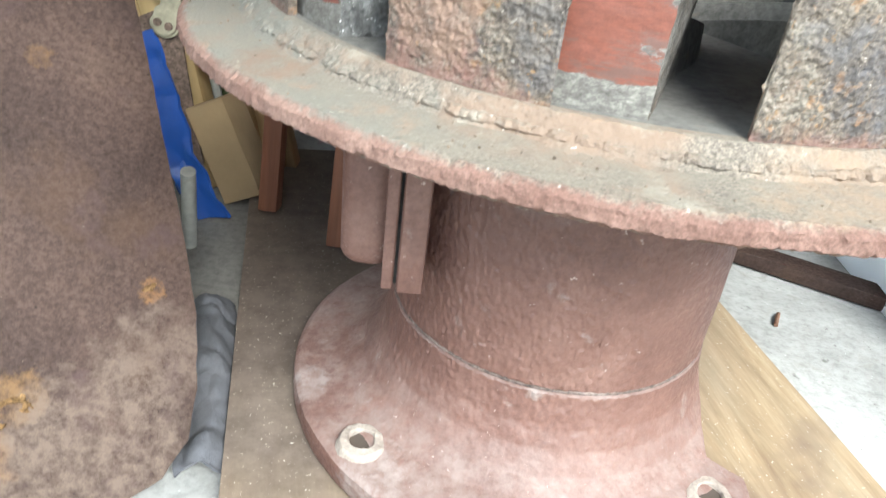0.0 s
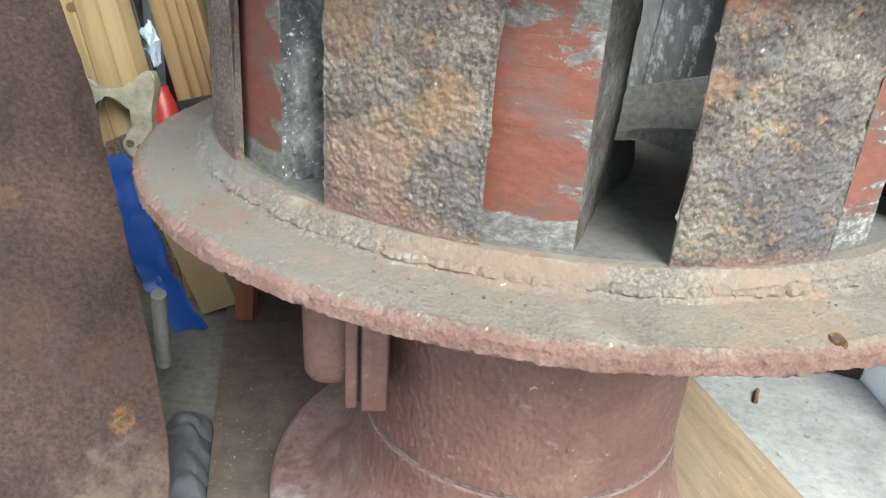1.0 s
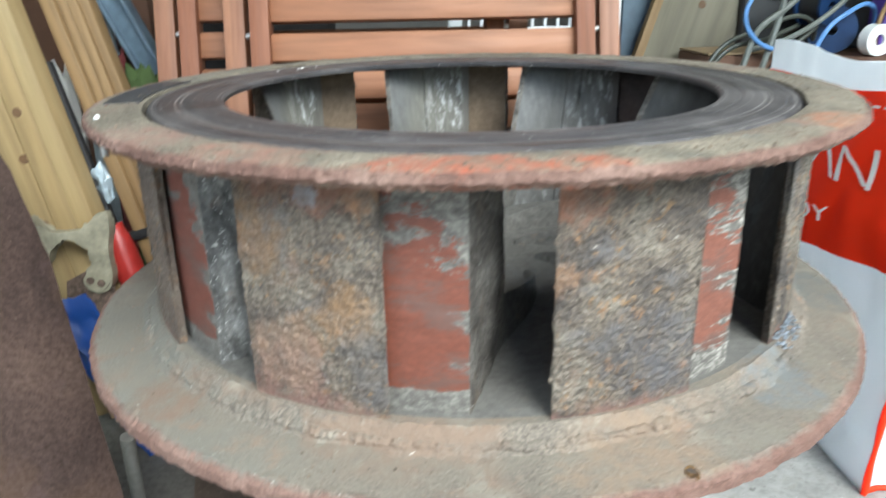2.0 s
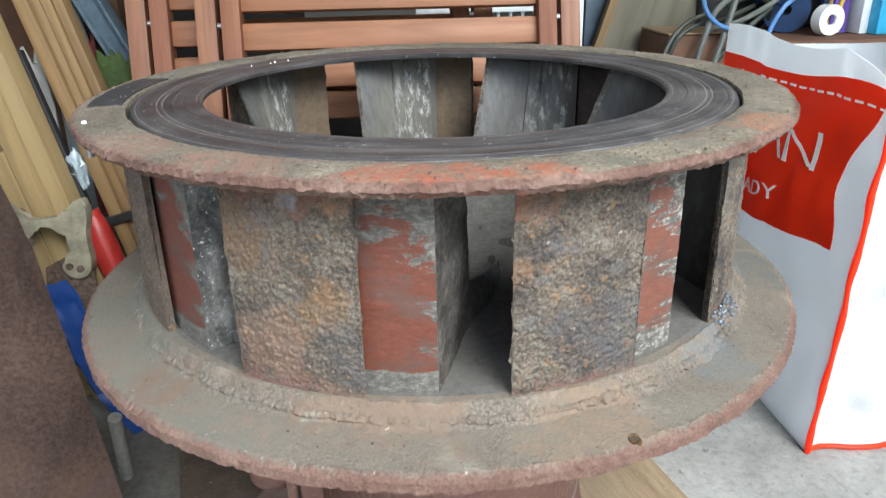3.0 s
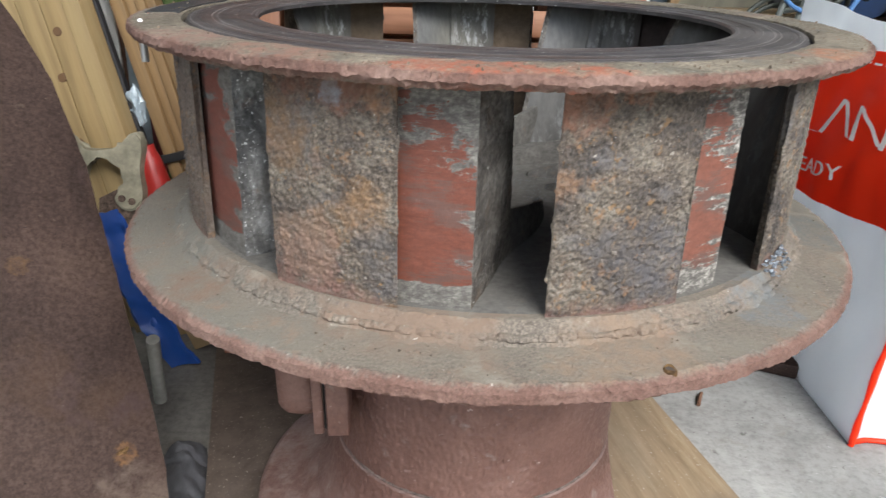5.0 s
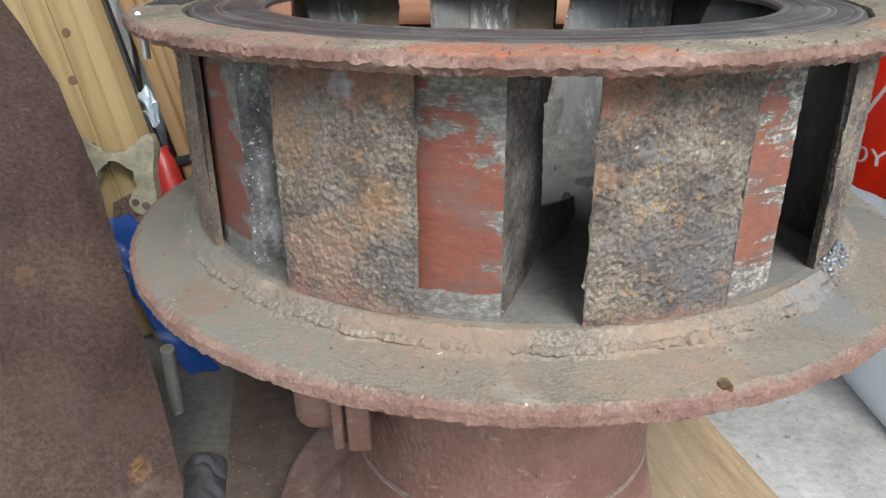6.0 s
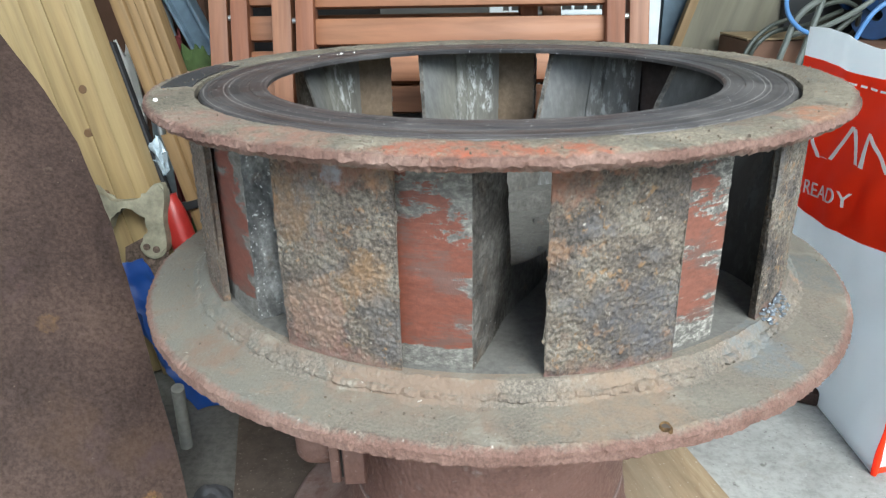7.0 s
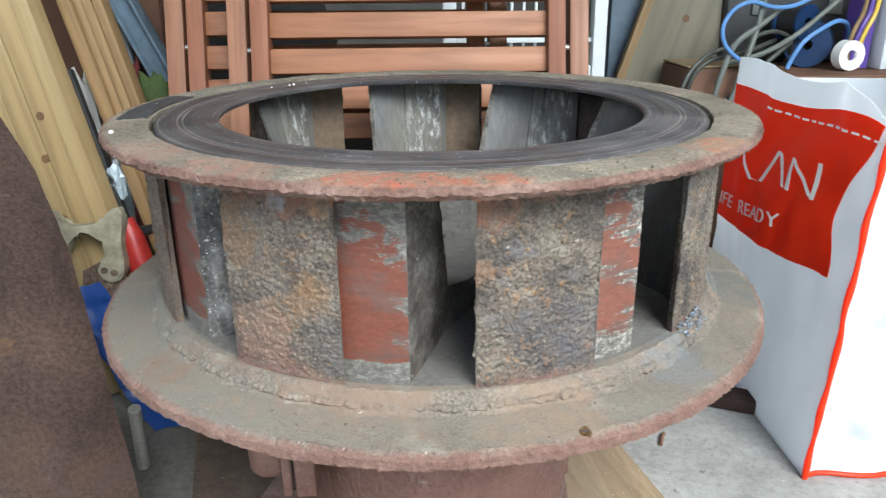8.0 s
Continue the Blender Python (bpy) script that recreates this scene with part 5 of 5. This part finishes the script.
def printed_word(body, u0, u1):
    """A word of the slogan laid on the printed face between two places along it."""
    txt = bpy.data.curves.new("slogan", "FONT")
    txt.body, txt.size, txt.extrude = body, 0.029, 0.0004
    tob = new("slogan_curve", txt)
    bpy.context.view_layer.update()
    tme = bpy.data.meshes.new_from_object(tob.evaluated_get(bpy.context.evaluated_depsgraph_get()))
    bpy.data.objects.remove(tob)
    tme.materials.append(M_LETTER)
    wid = max(v.co.x for v in tme.vertices)
    for v in tme.vertices:
        u = u0 + (u1 - u0) * v.co.x / wid
        v.co = on_side(u, 0.535 + 0.11 * (0.95 - u) + v.co.y / 0.505, 0.0040 + v.co.z)
    word = new("slogan", tme)
    word.parent = bag
    tagged(word, "white printed slogan lettering")


printed_word("IFE", 0.985, 0.825)
printed_word("READY", 0.755, 0.405)
# piping along the edges
part("piping", tube([side_face(0, v / 60) + Vector((-0.001 + 0.004 * noise.noise(Vector((0.3, v * 0.16, 5.0))), -0.002, 0)) for v in range(58)], lambda t: 0.0036 + 0.0007 * math.sin(37 * t), 8), M_BAGRED, bag, "red edge piping")
part("piping", tube([front_face(u / 16, 0.0) + Vector((0, -0.002, 0.005)) for u in range(17)], 0.0034, 8), M_BAGRED, bag, "red edge piping")


# ---- store behind: framed glazing, board, cartons with cables ----
frame_ = thing("glazed_frame", "white painted glazed frame standing behind the chairs", "window", at=pose(0.345, 0.93, 0.0, -2, 0, 0))
for sx in (-1, 1):
    part("upright", box(0.028, 0.04, 1.3, 0.003, (sx * 0.16 - 0.135, 0, 0.65)), M_WHITEP, frame_)
for z in (0.43, 0.90, 1.28):
    part("rail", box(0.29, 0.03, 0.034, 0.003, (-0.135, 0, z)), M_WHITEP, frame_)
part("panel", box(0.29, 0.014, 0.41, 0.002, (-0.135, 0.004, 0.207)), M_BSTEEL, frame_)
part("glazing_bar", box(0.012, 0.016, 0.44, 0.002, (-0.012, 0.0, 0.665)), M_WHITEP, frame_)
for z in (0.50, 0.62):
    part("glazing_bar", box(0.29, 0.016, 0.010, 0.002, (-0.135, 0.0, z)), M_WHITEP, frame_)
for k in range(9):
    part("bar", box(0.006, 0.010, 0.44, 0.001, (-0.265 + 0.026 * k, 0.012, 0.665)), M_WHITEP, frame_)
post = thing("steel_post", "blue-grey painted steel post standing at the back", "post", at=pose(0.452, 1.05, 0.0))
part("shaft", box(0.075, 0.05, 1.5, 0.004, (0, 0, 0.75)), M_BSTEEL, post)

leaning_board = thing("cream_panel", "cream wooden panel leaning at the back", "panel", at=pose(0.290, 0.955, 0.0, -3, 18, 0))
part("panel", box(0.26, 0.016, 1.0, 0.002, (0.145, 0.006, 0.53)), M_PANEL, leaning_board)
part("edge_strip", box(0.018, 0.024, 1.0, 0.002, (0.006, 0.0, 0.53)), M_LARCH, leaning_board)
part("knot", lathe([(0.0001, 0.0006), (0.007, 0.0005), (0.009, -0.001), (0.0001, -0.001)], 14), M_KNOT, leaning_board, "", pose(0.10, -0.0022, 0.60, 90))

bigbox = thing("brown_carton", "brown cardboard carton with cables draped over it", "carton", at=pose(0.605, 0.885, 0.0, 0, 0, 3))
part("body", box(0.17, 0.14, 0.45, 0.003, (0, 0, 0.226)), M_BRICKW, bigbox)
part("flap", box(0.17, 0.07, 0.004, 0.001, (0, -0.032, 0.4545)), M_CARD, bigbox)
part("flap", box(0.17, 0.066, 0.004, 0.001, (0, 0.036, 0.4545)), M_CARD, bigbox)
shelf = thing("low_shelf", "low brown wooden shelf unit with clutter", "shelf", at=pose(1.10, 0.93, 0.0))
part("top", box(0.80, 0.40, 0.02, 0.002, (0, 0, 0.435)), M_BRICKW, shelf)
for sx in (-1, 1):
    part("side", box(0.02, 0.38, 0.42, 0.002, (sx * 0.38, 0, 0.213)), M_BRICKW, shelf)
part("back", box(0.76, 0.015, 0.40, 0.002, (0, 0.18, 0.22)), M_BRICKW, shelf)
part("bottom", box(0.74, 0.36, 0.018, 0.002, (0, -0.01, 0.05)), M_BRICKW, shelf)


def cable(name, pts, r, m, label, cat="cable", rounds=7):
    t = thing(name, label, cat, at=pose(0, 0, 0))
    part("run", tube(pts, r, 8, rounds), m, t)
    return t


cable("dark_cable", [(0.500, 0.80, 0.006), (0.497, 0.795, 0.20), (0.500, 0.79, 0.36), (0.520, 0.80, 0.435), (0.56, 0.815, 0.475), (0.62, 0.82, 0.497), (0.69, 0.83, 0.520), (0.74, 0.85, 0.505), (0.76, 0.88, 0.47), (0.76, 0.90, 0.452)], 0.0045, M_CABLE, "dark grey cable draped over a carton")
cable("dark_cable", [(0.525, 0.806, 0.40), (0.533, 0.80, 0.44), (0.57, 0.81, 0.468), (0.63, 0.82, 0.478), (0.68, 0.84, 0.492), (0.72, 0.87, 0.50), (0.70, 0.90, 0.475), (0.64, 0.90, 0.464)], 0.0045, M_CABLE, "dark grey cable lying on a carton")
cable("dark_cable", [(0.521, 0.803, 0.39), (0.535, 0.795, 0.375), (0.57, 0.79, 0.372), (0.61, 0.80, 0.395), (0.65, 0.805, 0.43), (0.69, 0.81, 0.47), (0.735, 0.83, 0.50)], 0.0055, M_CABLE, "dark grey cable looped in front of a carton")
cable("grey_hose", [(0.655, 0.80, 0.60), (0.650, 0.80, 0.54), (0.636, 0.795, 0.485), (0.617, 0.788, 0.42), (0.602, 0.785, 0.36), (0.592, 0.785, 0.20), (0.59, 0.79, 0.008)], 0.0058, M_HOSE, "grey hose hanging in front of a carton", "hose")
cable("grey_hose", [(0.70, 0.82, 0.565), (0.655, 0.80, 0.535), (0.605, 0.79, 0.50), (0.585, 0.785, 0.45), (0.573, 0.783, 0.39), (0.567, 0.785, 0.22), (0.565, 0.79, 0.008)], 0.006, M_HOSE, "grey hose hanging in front of a carton", "hose")
cable("grey_hose", [(0.60, 0.80, 0.463), (0.66, 0.80, 0.478), (0.72, 0.80, 0.51), (0.78, 0.82, 0.55), (0.85, 0.85, 0.60)], 0.0052, M_HOSE, "grey hose lying across a carton", "hose")
cable("air_hose", [(0.668, 0.80, 0.461), (0.640, 0.785, 0.463), (0.605, 0.78, 0.476), (0.578, 0.778, 0.503), (0.572, 0.778, 0.535), (0.590, 0.78, 0.565), (0.625, 0.785, 0.578), (0.672, 0.79, 0.568), (0.72, 0.80, 0.572), (0.79, 0.82, 0.60)], 0.0042, M_BHOSE, "light blue air hose in a loose loop", "hose")
cable("air_hose", [(0.712, 0.785, 0.452), (0.722, 0.785, 0.478), (0.742, 0.79, 0.505), (0.775, 0.80, 0.525), (0.82, 0.82, 0.54), (0.86, 0.85, 0.52), (0.87, 0.87, 0.453)], 0.0045, M_BHOSE, "light blue air hose rising from the shelf", "hose")
for x, z, R, tl in ((0.800, 0.491, 0.045, -32), (0.765, 0.535, 0.036, 24)):
    reel = thing("blue_reel", "dark blue plastic reel among the cables", "reel", at=pose(x, 0.885, z, 90, 0, tl))
    part("flange", lathe([(0.010, -0.03), (R, -0.03), (R, -0.024), (0.010, -0.024)], 40), M_REELB, reel)
    part("flange", lathe([(0.010, 0.024), (R, 0.024), (R, 0.03), (0.010, 0.03)], 40), M_REELB, reel)
    part("cable", lathe([(0.010, -0.023), (R * 0.8, -0.023), (R * 0.85, -0.01), (R * 0.8, 0.0), (R * 0.85, 0.01), (R * 0.8, 0.023), (0.010, 0.023)], 40), M_BLACKP, reel)
for x, y, w, h, m, l in ((0.880, 0.85, 0.03, 0.20, M_PURPLE, "purple packet standing on the shelf"), (0.965, 0.86, 0.07, 0.24, M_YELLOW, "yellow carton standing on the shelf"), (0.958, 0.81, 0.06, 0.065, M_CYAN, "cyan printed carton on the shelf"), (0.918, 0.83, 0.022, 0.16, M_WHITEP, "white bottle standing on the shelf")):
    pk = thing("packet", l, "packet", at=pose(x, y, 0.446, 0, 0, 8))
    part("carton", box(w, 0.05, h, 0.003, (0, 0, h / 2)), m, pk)
    if m == M_YELLOW:
        part("print_panel", box(w * 0.8, 0.001, 0.06, 0, (0, -0.0256, 0.15)), M_CYAN, pk)
# added black box that fills the dark area behind the reels
case = thing("tool_case", "black box added for the dark clutter behind the reels", "case", at=pose(0.80, 1.0, 0.446, 0, 0, -4))
part("shell", box(0.30, 0.09, 0.16, 0.012, (0, 0, 0.08), None, 3), M_BLACKP, case)
part("lid_band", box(0.302, 0.02, 0.162, 0.006, (0, -0.02, 0.081)), M_DARK, case)
for dx in (-0.08, 0.08):
    part("latch", box(0.03, 0.01, 0.04, 0.003, (dx, -0.047, 0.12)), M_HOSE, case)
rollt = thing("tape_roll", "white roll of tape on the shelf", "tape", at=pose(0.838, 0.80, 0.4755, 90, 0, 10))
part("roll", lathe([(0.011, -0.012), (0.029, -0.012), (0.029, 0.012), (0.011, 0.012)], 30), M_PAPER, rollt)
for k, m in enumerate((M_YELLOW, M_PURPLE, M_LARCH)):
    cable("strap_loop", [(0.862 - 0.01 * k, 0.80, 0.451), (0.856 - 0.01 * k, 0.80, 0.48), (0.865 - 0.012 * k, 0.80, 0.52), (0.885 - 0.012 * k, 0.81, 0.56), (0.90 - 0.012 * k, 0.83, 0.62)], 0.0045, m, "coloured strap hanging over the shelf", "strap")

# ---- clutter behind the timber and chairs ----
channel = thing("steel_channel", "blue-grey steel channel leaning in the corner", "channel", at=pose(-0.240, 0.62, 0.0) @ Euler((radians(-3), radians(-24.5), 0)).to_matrix().to_4x4())
part("web", box(0.034, 0.006, 1.2, 0.001, (0, -0.015, 0.603)), M_CHANNEL, channel)
for sx in (-1, 1):
    part("flange", box(0.005, 0.036, 1.2, 0.001, (sx * 0.0165, -0.017, 0.603)), M_CHANNEL, channel)


def heap(name, c, s, m, label, cat, seed):
    t = thing(name, label, cat, at=pose(*c))
    bm = lathe(subdivide_profile([(0.0001, 1.0), (0.55, 0.97), (0.9, 0.80), (1.0, 0.1), (0.95, 0.0), (0.0001, 0.0)], 0.12), 40)
    rough_up(bm, 0.10, 2.2, seed, lambda co: min(1, co.z * 4))
    bmesh.ops.scale(bm, vec=s, verts=bm.verts)
    part("cloth", bm, m, t)
heap("green_cloth", (-0.445, 0.57, 0.001), (0.055, 0.045, 0.47), M_GREENC, "heap of dark green cloth in the corner", "cloth", 1)
heap("maroon_cloth", (-0.497, 0.585, 0.001), (0.026, 0.03, 0.50), M_MAROON, "dark maroon cloth hanging in the corner", "cloth", 2)
heap("grey_cover", (-0.42, 0.92, 0.001), (0.25, 0.09, 0.66), M_COVER, "dark grey cover over stored goods", "cover", 3)
heap("pale_dust_sheet", (-0.545, 0.66, 0.001), (0.040, 0.03, 0.57), M_FILM, "pale grey plastic dust sheet hung over stored goods", "sheet", 5)
heap("white_plastic_sack", (-0.585, 0.58, 0.001), (0.030, 0.025, 0.485), M_PAPER, "crumpled white plastic sack among the timber", "sack", 6)
store = thing("storage_chest", "dark storage chest with blue-grey lid behind the chairs", "chest", at=pose(0.07, 0.80, 0.0))
part("body", box(0.50, 0.30, 0.36, 0.006, (0, 0, 0.18)), M_COVER, store)
part("lid", box(0.52, 0.32, 0.03, 0.006, (0, 0, 0.376)), M_BSTEEL, store)
brick = thing("red_brick_pile", "dark red boards stacked behind the timber", "boards", at=pose(-0.62, 0.72, 0.0))
part("board", box(0.30, 0.05, 0.62, 0.004, (0, 0, 0.31)), M_BRICKW, brick)

# ---- small floor debris ----
bit = thing("metal_offcut", "brown rusty steel offcut lying on the concrete", "offcut", at=pose(0.40, 0.32, 0.001, 0, 0, -25))
part("bar", rough_up(box(0.20, 0.04, 0.02, 0.003, (0, 0, 0.012)), 0.001, 50, 2), M_SHEET, bit)
twig = thing("twig", "small dark twig on the concrete", "twig", at=pose(0.325, 0.206, 0.0))
part("stick", tube([(-0.006, -0.014, 0.003), (0.0, 0.0, 0.0045), (0.007, 0.014, 0.003)], 0.0026, 7), M_BRICKW, twig)
